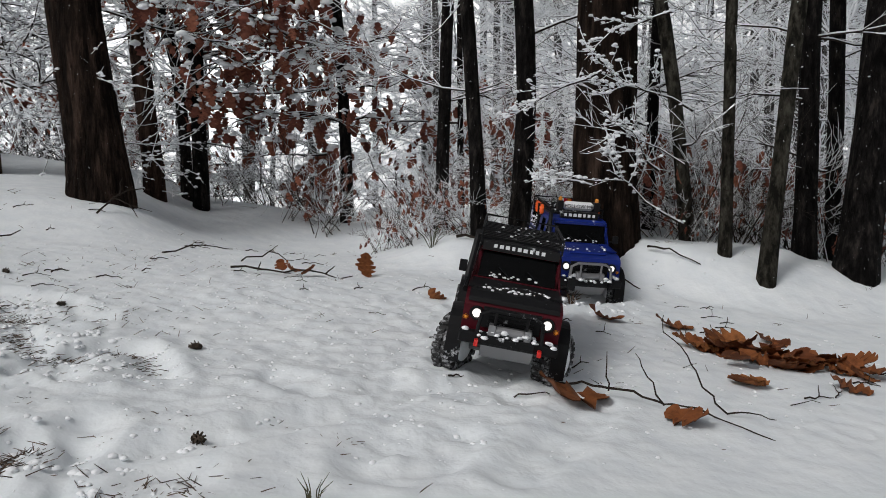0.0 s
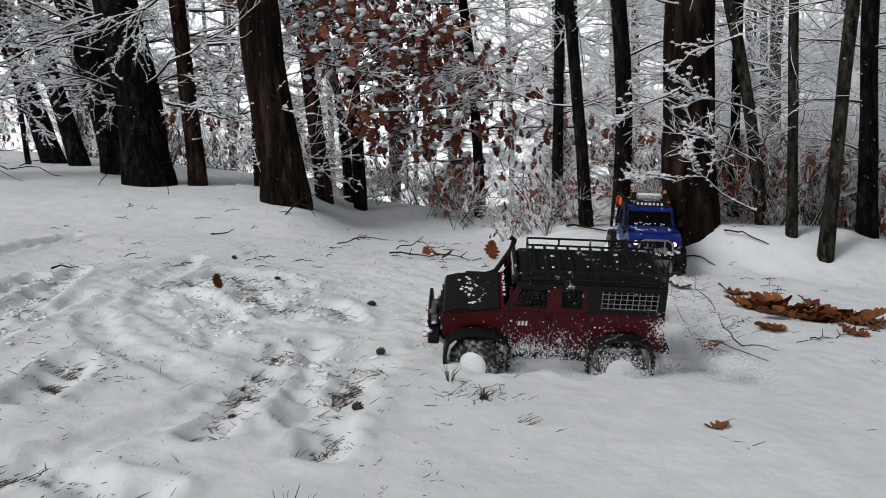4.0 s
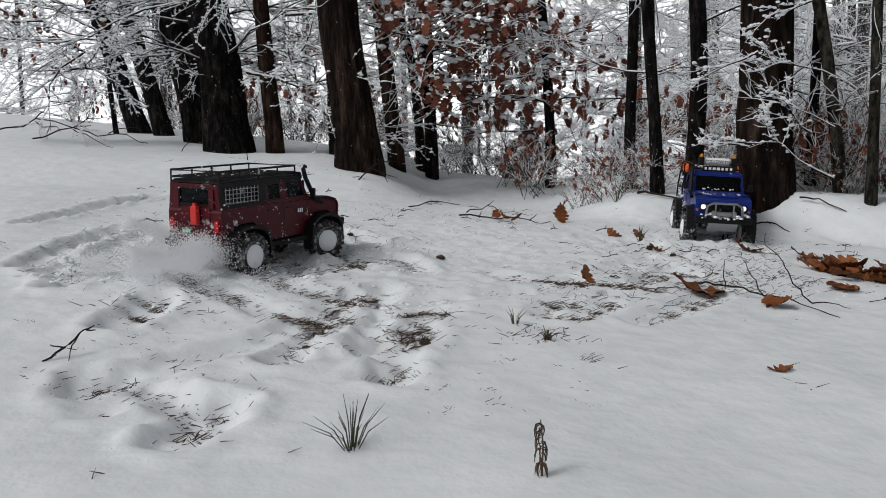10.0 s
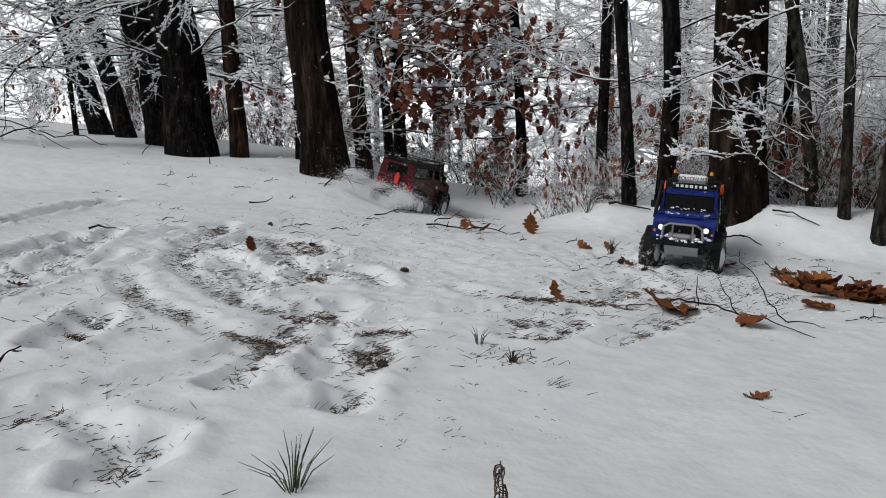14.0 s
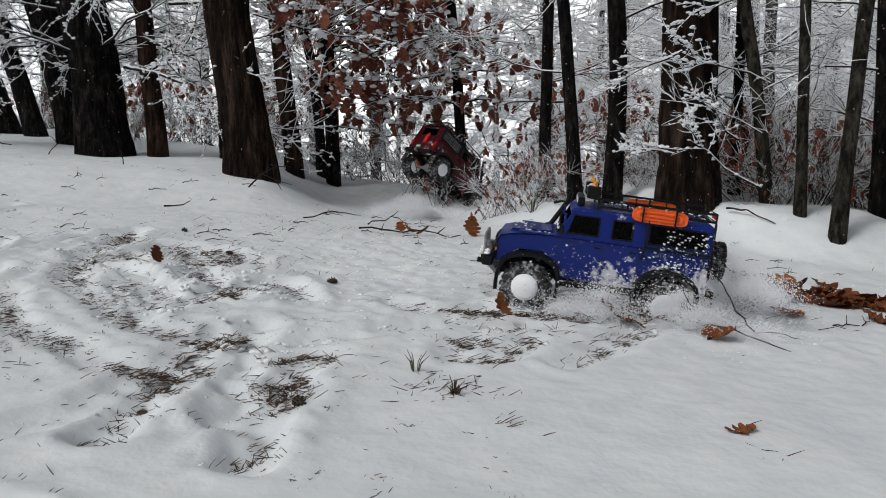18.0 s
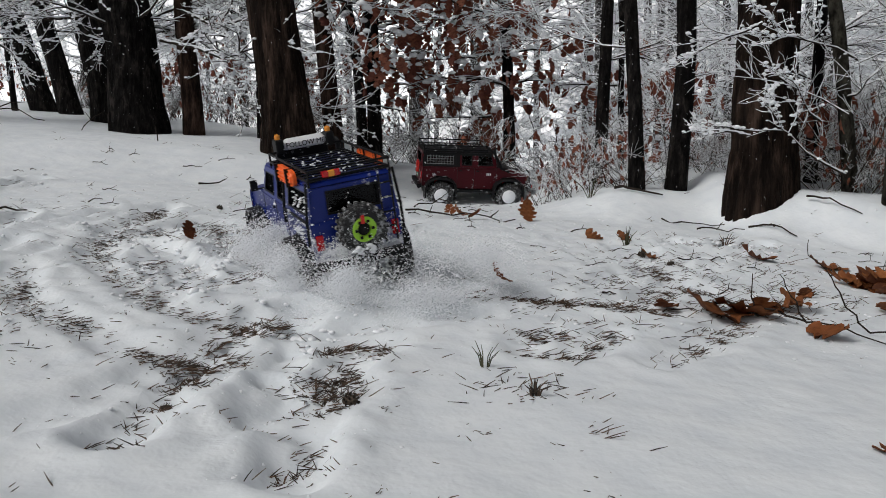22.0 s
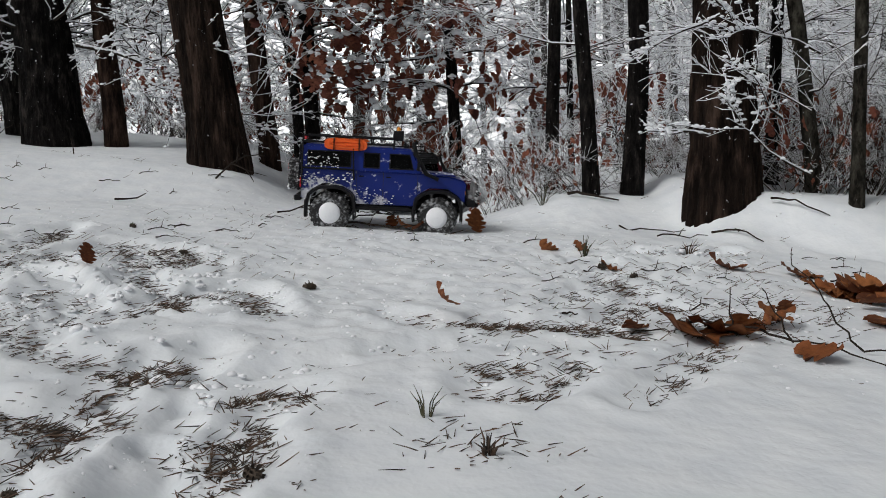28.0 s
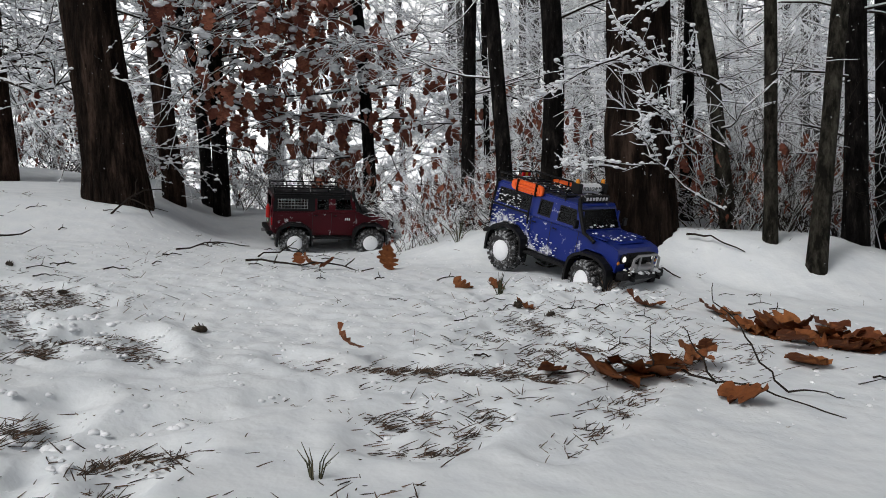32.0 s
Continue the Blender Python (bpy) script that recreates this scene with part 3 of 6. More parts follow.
def make_leafy_oak(x, y, lean, r, knee, boughs, seed, label, leaf_parts, spread_, tone=0):
    """A young oak that still holds its brown leaves: trunk, boughs, single leaves, a joined rest and snow."""
    rng = random.Random(seed)
    root = thing("oak_sapling", label, "tree", pose(x, y, ground_z(x, y)), group="forest trees")
    b, pts = trunk_build(lean, r, 2.6, rng, knee, 10)
    part("trunk", b, BARK_DARK, root, smooth=True)
    rest, caps = Build(), Build()
    made = 0
    for h, a, ln, nl in boughs:
        i = min(range(len(pts)), key=lambda q: abs(pts[q][2] - h))
        tb = Build()
        spots = leafy_branch(tb, pts[i], (math.cos(radians(a)), math.sin(radians(a)), 0.12), ln, rng, int(nl * 0.78))
        part("bough", tb, [TWIG, SNOWCAP], root, "bough with snow along its top")
        for p in spots:
            m = hang_matrix(p, rng)
            if made < leaf_parts and rng.random() < 0.6:
                made += 1
                part("leaf", LEAF_MESHES[rng.randrange(5)], None, root, at=m @ Matrix.Scale(rng.uniform(0.65, 1.25), 4))
            else:
                leaf_mesh(rest, m, 0.076 * rng.uniform(0.6, 1.2), 0.026, rng.uniform(0.1, 0.5), rng, 0, 3)
            for q in range(rng.choice((0, 1, 1, 2, 2))):
                snow_dab(caps, (p.x + rng.gauss(0, 0.012), p.y + rng.gauss(0, 0.012), p.z + 0.004 - 0.012 * q), rng.uniform(0.009, 0.028), rng, 0)
    if rest.v:
        part("crown", rest, OAK, root, "withered brown oak leaves", smooth=True)["kind"] = "stuff"
    if caps.v:
        part("snow_load", caps, SNOWCAP, root, "cushions of snow on the leaves", smooth=True)["kind"] = "stuff"
    return root


make_leafy_oak(0.55, 4.55, (-0.047, 0.05), 0.031, (0.02, 0), [(0.40, 160, 0.4, 22), (0.55, 172, 0.6, 40), (0.66, 178, 0.8, 60), (0.78, 190, 0.95, 76), (0.9, 212, 1.0, 84), (1.05, 200, 1.0, 84), (1.2, 222, 0.95, 80), (0.6, 330, 0.25, 22), (0.45, 20, 0.22, 20), (0.8, 330, 0.3, 24), (1.35, 200, 0.9, 76), (1.05, 235, 0.8, 64), (1.5, 215, 0.9, 70), (0.95, 178, 1.0, 70)], 11,
               "slim oak holding rusty brown leaves loaded with snow", 230, 0.5)
make_leafy_oak(-0.22, 4.72, (-0.15, 0.05), 0.028, (0.05, 0), [(0.5, 350, 0.7, 40), (0.65, 350, 0.85, 56), (0.8, 345, 0.9, 60), (1.0, 330, 0.9, 60), (1.15, 190, 0.5, 40), (1.25, 340, 0.9, 60), (1.45, 330, 0.9, 60)], 12,
               "crooked young oak with a snowy fork and brown leaves", 60, 0.5)
make_leafy_oak(-1.0, 6.2, (0.02, 0.05), 0.02, (0, 0), [(0.35, 0, 0.6, 44), (0.5, 180, 0.5, 40), (0.65, 10, 0.7, 44), (0.8, 175, 0.6, 40), (0.95, 0, 0.7, 40)], 13,
               "distant young oak with reddish brown leaves", 10, 0.5)
make_leafy_oak(1.25, 5.0, (0.0, 0.05), 0.018, (0, 0), [(0.3, 0, 0.4, 30), (0.45, 180, 0.45, 32), (0.6, 10, 0.4, 30), (0.8, 175, 0.4, 30)], 14,
               "small oak with sparse brown leaves", 10, 0.4)
make_leafy_oak(-2.45, 5.6, (-0.1, 0.05), 0.018, (0, 0), [(0.6, 170, 0.6, 26), (0.8, 200, 0.7, 30), (1.0, 340, 0.5, 26), (1.2, 190, 0.7, 30)], 15,
               "young oak with a few dark withered leaves", 10, 0.4)


def make_long_branches():
    """Single snow-laden branches that cross the view."""
    rng = random.Random(5)
    for base, d, ln, r, nm in (
        ((1.24, 2.97, 0.84), (-1, 0.05, 0.03), 1.15, 0.0035, "long snow-covered branch reaching out from the pine"),
        ((1.50, 2.92, 0.12), (-0.85, -0.1, 0.35), 0.40, 0.004, "low branch with thick clumps of snow"),
    ):
        b = Build()
        limb(b, (0, 0, 0), d, ln, r if ln > 0.5 else 0.0024, 2 if ln > 0.5 else 3, rng, kids=5 if ln > 0.5 else 4, bend=0.3, clumps=0.2 if ln > 0.5 else 0.0)
        ob = part("snowy_branch", b, [TWIG, SNOWCAP], None, at=pose(*base))
        tagged(ob, nm, "branch", "snowy branches")
    for base, d, ln in (((1.53, 2.93, 0.30), (-0.95, -0.1, 0.32), 0.36), ((1.50, 2.92, -0.08), (-0.95, 0, 0.22), 0.34), ((1.44, 2.92, 0.62), (-0.9, -0.1, -0.15), 0.22),
                        ((1.42, 2.95, 0.10), (-0.8, -0.1, 0.3), 0.24), ((1.20, 2.93, 0.42), (-1, -0.2, -0.2), 0.26), ((1.18, 2.95, 0.05), (-1, -0.2, 0.1), 0.20), ((1.19, 2.95, 0.75), (-1, -0.2, 0.3), 0.24)):
        b = Build()
        limb(b, (0, 0, 0), d, ln, 0.0042, 2, rng, kids=5, bend=0.3, clumps=0.9)
        ob = part("snowy_branch", b, [TWIG, SNOWCAP], None, at=pose(*base))
        tagged(ob, "crooked twig furred with frost and snow before the trunk", "branch", "snowy branches")
    lace = []
    for k in range(9):
        b = Build()
        limb(b, (0, 0, 0), (1, rng.uniform(-0.5, 0.3), rng.uniform(-0.15, 0.25)), rng.uniform(0.35, 0.6), 0.0024, 2, rng, kids=9, bend=0.4, droop=0.03, clumps=0.12)
        lace.append(b.mesh("snowy_branch", [TWIG, SNOWCAP]))
    for k in range(84):
        x = rng.uniform(0.7, 2.9) if k % 4 else rng.uniform(-0.4, 0.9)
        y = rng.uniform(3.55, 5.6) if k % 4 else rng.uniform(5.0, 6.2)
        ob = part("snowy_branch", lace[k % 9], None, None, at=pose(x, y, slope(x, y) + rng.uniform(0.1, 1.45), 0, rng.uniform(-25, 25), rng.choice((0, 180)) + rng.uniform(-30, 30)))
        tagged(ob, "fine dark twigs edged with fresh snow", "branch", "snowy branches")
    for k in range(44):
        b = Build()
        x = rng.uniform(-2.7, -0.75)
        y = 4.75 + 0.35 * (-0.75 - x) * rng.random() - rng.uniform(0, 0.5)
        limb(b, (0, 0, 0), (1 if k % 2 else -1, rng.uniform(-0.4, 0.1), rng.uniform(-0.2, 0.2)), rng.uniform(0.45, 0.9), rng.uniform(0.005, 0.009), 2, rng, kids=7, bend=0.42, droop=0.05, clumps=0.7)
        ob = part("snowy_branch", b, [TWIG, SNOWCAP], None, at=pose(x, y, slope(x, y) + rng.uniform(0.45, 1.15)))
        tagged(ob, "branch bending under a thick layer of snow", "branch", "snowy branches")


make_long_branches()


def make_woods():
    """Far trees and the thicket behind the crest, built from a few shared meshes."""
    rng = random.Random(21)
    kinds = []
    for k in range(5):
        tb, pts = trunk_build((rng.uniform(-0.06, 0.06), 0), 0.05, 6.0, rng, sides=7, flare=1.2)
        tw = Build()
        for j in range(30):
            i = rng.randrange(3, 16)
            a = rng.uniform(0, 6.28)
            limb(tw, pts[i], (math.cos(a), math.sin(a), rng.uniform(0.0, 0.7)), rng.uniform(0.6, 1.6), 0.009, 2, rng, far=True, kids=5)
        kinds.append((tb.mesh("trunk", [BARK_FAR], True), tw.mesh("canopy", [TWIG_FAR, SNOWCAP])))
    for k in range(76):
        y = rng.uniform(7.5, 22) if k < 50 else rng.uniform(6, 15)
        x = (rng.uniform(-0.75, 0.75) if k < 50 else rng.uniform(0.16, 0.8)) * (y + 1.5)
        if y < 8 and x < -1.2:
            continue
        root = thing("forest_tree", "slender frosted tree deep in the wood", "tree", pose(x, y, slope(x, y) - 0.1, 0, 0, rng.uniform(0, 360)), group="far trees")
        s = rng.uniform(0.7, 1.4)
        me, tw = kinds[rng.randrange(5)]
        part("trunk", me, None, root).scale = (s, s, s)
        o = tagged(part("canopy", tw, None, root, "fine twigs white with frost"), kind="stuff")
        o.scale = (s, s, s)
    shrubs = []
    for k in range(5):
        b = Build()
        for j in range(8):
            a = rng.uniform(0, 6.28)
            limb(b, (rng.uniform(-0.1, 0.1), rng.uniform(-0.1, 0.1), -0.03), (math.cos(a) * 0.7, math.sin(a) * 0.7, 1), rng.uniform(0.25, 0.6), 0.0035, 2, rng, kids=5, bend=0.35, snow=j % 2 == 0)
        if k in (1, 3):
            for j in range(36):
                leaf_mesh(b, hang_matrix(Vector((rng.gauss(0, 0.14), rng.gauss(0, 0.14), rng.uniform(0.08, 0.45))), rng), 0.06, 0.02, 0.3, rng, 2, 3)
        shrubs.append(b.mesh("shrub", [TWIG, SNOWCAP, OAK]))
    for k in range(125):
        x = rng.uniform(-3.6, 3.0)
        y = 4.75 - 0.7 * x + (abs(rng.gauss(0, 0.5)) - 0.15 if k % 3 else rng.uniform(0.6, 4))
        if k >= 95:
            x, y = rng.uniform(1.45, 2.7), rng.uniform(3.05, 3.9)
        ob = part("snowy_shrub", shrubs[rng.randrange(5)], None, None, at=pose(x, y, ground_z(x, y), 0, 0, rng.uniform(0, 360)) @ Matrix.Scale(rng.uniform(0.35, 0.9) if k % 3 or k >= 95 else rng.uniform(0.7, 1.4), 4))
        tagged(ob, "bare shrub coated with snow at the edge of the clearing", "shrub", "snowy shrubs")
    for k in range(26):
        x = rng.uniform(0.55, 1.25) if k % 3 else rng.uniform(1.42, 1.8)
        y = rng.uniform(3.4, 3.75) if k % 3 else rng.uniform(3.0, 3.3)
        ob = part("snowy_shrub", shrubs[rng.randrange(5)], None, None, at=pose(x, y, ground_z(x, y), 0, 0, rng.uniform(0, 360)) @ Matrix.Scale(rng.uniform(0.28, 0.5), 4))
        tagged(ob, "low tangle of snowy stems among the tree feet", "shrub", "snowy shrubs")


make_woods()


# ---- model off-road trucks, one tenth scale ----
RED_PAINT = make_paint("maroon_paint", (0.062, 0.003, 0.008), 0.18, 0.4, caked=0.09)
BLUE_PAINT = make_paint("blue_paint", (0.006, 0.019, 0.17), 0.22, caked=0.24)
BLACK = make_paint("black_plastic", (0.008, 0.008, 0.009), 0.15, 0.5)
RUBBER = material("tyre_rubber", (0.018, 0.018, 0.019), 0.85)
paint_into(RUBBER, mixed(RUBBER, ramp(RUBBER, noise_tex(RUBBER, coords(RUBBER), 70, 4, 0.7), [(0.5, (0, 0, 0)), (0.66, (0.55, 0.55, 0.55))]), (0.018, 0.018, 0.019), (0.7, 0.72, 0.75)))
bump(RUBBER, noise_tex(RUBBER, coords(RUBBER), 300, 2), 0.3, 0.001)
STEEL = material("dull_steel", (0.32, 0.32, 0.33), 0.45, 0.9)


def make_glass(name, tint):
    """Thin model glass: lets tinted light through and mirrors a little."""
    m = bpy.data.materials.new(name)
    m.use_nodes = True
    clear, gloss, mix = nd(m, "ShaderNodeBsdfTransparent"), nd(m, "ShaderNodeBsdfGlossy"), nd(m, "ShaderNodeMixShader")
    clear.inputs["Color"].default_value = (*tint, 1)
    gloss.inputs["Color"].default_value = (0.9, 0.92, 0.95, 1)
    gloss.inputs["Roughness"].default_value = 0.2
    mix.inputs[0].default_value = 0.014
    lk(m, clear.outputs[0], mix.inputs[1]), lk(m, gloss.outputs[0], mix.inputs[2])
    lk(m, mix.outputs[0], m.node_tree.nodes["Material Output"].inputs[0])
    return m


GLASS = make_glass("clear_glass", (0.62, 0.66, 0.66))
GLASS_DARK = make_glass("tinted_glass", (0.12, 0.13, 0.15))
SEAT = material("seat_plastic", (0.02, 0.02, 0.022), 0.7)
LAMP = material("lit_headlight", (1, 1, 1), 0.3, 0.0, Emission_Color=(1.0, 0.97, 0.9, 1), Emission_Strength=1.0)
TAIL = material("red_lens", (0.5, 0.01, 0.015), 0.2)
AMBER = material("amber_lens", (0.75, 0.28, 0.03), 0.25)
ORANGE = material("orange_plastic", (0.80, 0.115, 0.012), 0.45)
WHITE = material("white_plastic", (0.75, 0.76, 0.78), 0.4)
RED_TRIM = material("red_trim", (0.6, 0.02, 0.015), 0.4)
GREEN = material("lime_hub", (0.32, 0.62, 0.03), 0.4)
PLATE = material("green_plate", (0.1, 0.32, 0.2), 0.5)
INK = material("black_lettering", (0.01, 0.01, 0.012), 0.6)

WHEEL_R, WHEEL_W = 0.059, 0.044


def wheel_meshes():
    t = Build()
    h, r = WHEEL_W / 2, WHEEL_R
    t.lathe([(-h, 0.031), (-h, r - 0.010), (-h + 0.006, r - 0.003), (h - 0.006, r - 0.003), (h, r - 0.010), (h, 0.031), (h - 0.008, 0.029), (-h + 0.008, 0.029), (-h, 0.031)], "x", 28)
    n = 22
    for k in range(n):
        for s in (-1, 1):
            a = 2 * math.pi * (k + (0.5 if s > 0 else 0)) / n
            m = Matrix.Rotation(a, 4, "X")
            q = Build()
            q.box(s * 0.012, 0, r - 0.001, 0.017, 0.009, 0.006)
            q.box(s * (h - 0.001), 0, r - 0.009, 0.006, 0.009, 0.014)
            t.add([m @ Vector(p) for p in q.v], q.f)
    rim = Build()
    rim.lathe([(h - 0.004, 0.032), (h - 0.001, 0.030), (h - 0.012, 0.026), (h - 0.012, 0.0)], "x", 20)
    rim.lathe([(-h + 0.004, 0.032), (-h + 0.001, 0.030), (-h + 0.012, 0.026), (-h + 0.012, 0.0)], "x", 20)
    for k in range(6):
        m = Matrix.Rotation(2 * math.pi * k / 6, 4, "X")
        q = Build()
        q.box(h - 0.008, 0, 0.018, 0.006, 0.008, 0.022)
        rim.add([m @ Vector(p) for p in q.v], q.f)
    plug = Build()
    for s in (-1, 1):
        plug.lathe([(s * (h - 0.006), 0.034), (s * (h + 0.001), 0.032), (s * (h + 0.005), 0.022), (s * (h + 0.007), 0.0)], "x", 18)
    return t.mesh("tyre", [RUBBER], False), rim.mesh("rim", [STEEL], False), plug.mesh("snow_plug", [SNOWCAP], True)


TYRE, RIM, PLUG = wheel_meshes()


def bars(b, x0, x1, z, y, n, h, slot=0, seed=1):
    """A row of plain bars in place of lettering that cannot be read."""
    rng = random.Random(seed)
    w = (x1 - x0) / n
    for k in range(n):
        b.box(x0 + (k + 0.5) * w, y, z, w * rng.uniform(0.5, 0.75), 0.0012, h * rng.uniform(0.8, 1), slot)


def flare(b, cy, side, r0=0.070, r1=0.080, x0=0.088, x1=0.118):
    """A wheel-arch flare."""
    n = 16
    vs, fs = [], []
    for k in range(n + 1):
        a = math.pi * (k / n * 1.16 - 0.08)
        square = max(abs(math.cos(a)), abs(math.sin(a))) ** -0.55
        for r, x in ((r0, x0), (r0, x1), (r1 - 0.002, x1), (r1, x0)):
            vs.append((side * x, cy + r * math.cos(a) * square * 0.98, 0.062 + r * math.sin(a) * min(square, 1.06) * 1.0))
    for k in range(n):
        fs += [(k * 4 + j, k * 4 + (j + 1) % 4, k * 4 + 4 + (j + 1) % 4, k * 4 + 4 + j) for j in range(4)]
    fs += [(0, 1, 2, 3), tuple(n * 4 + j for j in (3, 2, 1, 0))]
    b.add(vs, fs)


def one(fn):
    b = Build()
    fn(b)
    return b


def make_truck(name, label, paint, roof_mat, blue):
    root = thing(name, label, "model truck")
    lower = [(0.243, 0.108), (0.245, 0.160), (0.238, 0.172), (0.21, 0.180), (0.112, 0.188), (-0.248, 0.188), (-0.252, 0.18), (-0.252, 0.10), (-0.235, 0.094), (-0.232, 0.1), (-0.222, 0.126), (-0.19, 0.145), (-0.134, 0.145), (-0.102, 0.126), (-0.092, 0.088),
             (0.092, 0.088), (0.102, 0.126), (0.134, 0.145), (0.19, 0.145), (0.222, 0.126), (0.232, 0.11)]
    b = Build()
    n = len(lower)
    vs, fs = [], []
    for x, k in ((-0.088, 0.004), (-0.094, 0.0), (0.094, 0.0), (0.088, 0.004)):
        vs += [(x, y * (1 - k * 2), z - (k if z > 0.15 else 0)) for y, z in lower]
    fs += [tuple(range(n)), tuple(range(4 * n - 1, 3 * n - 1, -1))]
    for r in range(3):
        fs += [(r * n + i, r * n + (i + 1) % n, (r + 1) * n + (i + 1) % n, (r + 1) * n + i) for i in range(n)]
    b.add(vs, fs)
    body = part("body", b, paint, root)
    # cabin: open shell of sills, pillars and headers round the windows
    glass = GLASS_DARK if blue else GLASS
    spans = ((-0.236, -0.104), (-0.068, -0.018), (0.010, 0.088))

    def lean_x(z):
        return 0.0925 - (z - 0.187) * 0.13

    def rake(y, z):
        return y - max(0.0, y - 0.06) / 0.045 * (z - 0.187) * 0.46

    def slab(q, s, ya, yb, za, zb, out=0.0, thick=0.004):
        vs = [(s * (lean_x(z) + out - d), rake(y, z), z) for d in (0.0, thick) for y, z in ((ya, za), (yb, za), (yb, zb), (ya, zb))]
        q.add(vs, [(0, 1, 2, 3), (7, 6, 5, 4)] + [(k, k + 4, (k + 1) % 4 + 4, (k + 1) % 4) for k in range(4)])

    def shell(q):
        for s in (-1, 1):
            slab(q, s, -0.25, 0.107, 0.186, 0.197)
            slab(q, s, -0.25, 0.107, 0.243, 0.2525)
            for ya, yb in ((-0.25, -0.236), (-0.104, -0.068), (-0.018, 0.010), (0.088, 0.107)):
                slab(q, s, ya, yb, 0.196, 0.244)
        q.box(0, -0.248, 0.1915, 0.176, 0.004, 0.011)
        q.box(0, -0.248, 0.2475, 0.164, 0.004, 0.010)
        for s in (-1, 1):
            q.box(s * 0.0705, -0.248, 0.220, 0.034, 0.004, 0.048)
            q.box(s * 0.082, 0.0925, 0.2165, 0.006, 0.006, 0.052)
        q.box(0, 0.0765, 0.2485, 0.158, 0.010, 0.008)
        q.box(0, 0.106, 0.1895, 0.176, 0.008, 0.008)
    cabin = part("cabin", one(shell), paint, root)
    for s in (-1, 1):
        part("roof_rail", one(lambda q: slab(q, s, -0.25, 0.107, 0.2435, 0.2545, 0.002, 0.003)), roof_mat, cabin)
    b = Build()
    b.prism([(0.078, 0.2535), (0.070, 0.260), (-0.238, 0.262), (-0.250, 0.2545)], -0.083, 0.083)
    part("roof", b, roof_mat, root)
    for x in (-0.04, 0.04):
        for y in (0.035, -0.055):
            part("seat", one(lambda q: (q.box(x, y, 0.196, 0.05, 0.045, 0.016), q.box(x, y - 0.024, 0.213, 0.048, 0.012, 0.036))), SEAT, cabin)
    part("steering_wheel", one(lambda q: q.tube([(-0.04 + 0.014 * math.cos(k * 0.524), 0.072, 0.207 + 0.014 * math.sin(k * 0.524)) for k in range(13)], 0.0018, 5)), SEAT, cabin)
    # glass
    for s in (-1, 1):
        for y0, y1 in spans:
            w = part("side_window", one(lambda q: (slab(q, s, y0, y1, 0.1965, 0.200, 0.0012, 0.003), slab(q, s, y0, y1, 0.240, 0.2435, 0.0012, 0.003), slab(q, s, y0, y0 + 0.0035, 0.2, 0.24, 0.0012, 0.003), slab(q, s, y1 - 0.0035, y1, 0.2, 0.24, 0.0012, 0.003))), BLACK, cabin)
            part("pane", one(lambda q: slab(q, s, y0 + 0.003, y1 - 0.003, 0.1995, 0.2405, -0.001, 0.0012)), glass, w)
        part("wheel_arch", one(lambda q: flare(q, 0.162, s)), BLACK, root, "black arch flare with caked snow")
        part("wheel_arch", one(lambda q: flare(q, -0.162, s)), BLACK, root, "black arch flare with caked snow")
        part("side_step", one(lambda q: (q.tube([(s * 0.102, -0.085, 0.076), (s * 0.102, 0.085, 0.076)], 0.005, 8), q.box(s * 0.096, 0, 0.082, 0.02, 0.15, 0.004))), BLACK, root)
        for y in (-0.086, -0.006, 0.098):
            part("door_seam", one(lambda q: q.box(s * 0.0942, y, 0.142, 0.0012, 0.0014, 0.088)), INK, body)
        for y in (0.010, -0.072):
            part("door_handle", one(lambda q: q.box(s * 0.096, y, 0.172, 0.004, 0.014, 0.004)), BLACK, body)
        part("mirror", one(lambda q: (q.box(s * 0.113, 0.098, 0.208, 0.016, 0.008, 0.024), q.tube([(s * 0.090, 0.092, 0.2), (s * 0.112, 0.096, 0.2)], 0.002, 5))), BLACK, root)
        part("mud_flap", one(lambda q: q.box(s * 0.099, -0.238, 0.07, 0.036, 0.003, 0.048)), RUBBER, root)
        part("headlight", one(lambda q: q.lathe([(0.2505, 0.0), (0.250, 0.005), (0.249, 0.008), (0.243, 0.009)], "y", 16, 0, (s * 0.068, 0, 0.146))), LAMP, root, "round headlight, lit")
        part("lamp_bezel", one(lambda q: q.lathe([(0.2445, 0.0095), (0.2495, 0.0098), (0.2495, 0.0135), (0.2445, 0.0145)], "y", 18, 0, (s * 0.068, 0, 0.146))), BLACK, root)
        part("indicator", one(lambda q: q.lathe([(0.246, 0.005), (0.243, 0.006), (0.246, 0.0)], "y", 10, 0, (s * 0.087, 0, 0.135))), AMBER, root)
        part("tail_light", one(lambda q: q.box(s * 0.08, -0.254, 0.145, 0.014, 0.006, 0.03)), TAIL, root)
    ws = Build()
    ws.add([(-0.08, 0.1045, 0.193), (0.08, 0.1045, 0.193), (0.076, 0.0805, 0.2445), (-0.076, 0.0805, 0.2445), (-0.08, 0.1057, 0.1935), (0.08, 0.1057, 0.1935), (0.076, 0.0817, 0.245), (-0.076, 0.0817, 0.245)],
           [(3, 2, 1, 0), (4, 5, 6, 7)] + [(i, (i + 1) % 4, (i + 1) % 4 + 4, i + 4) for i in range(4)])
    screen = part("windscreen", ws, GLASS_DARK, cabin)
    for x in (-0.05, 0.01):
        part("wiper", one(lambda q: q.tube([(x, 0.109, 0.195), (x + 0.03, 0.099, 0.217)], 0.0012, 4)), BLACK, screen)
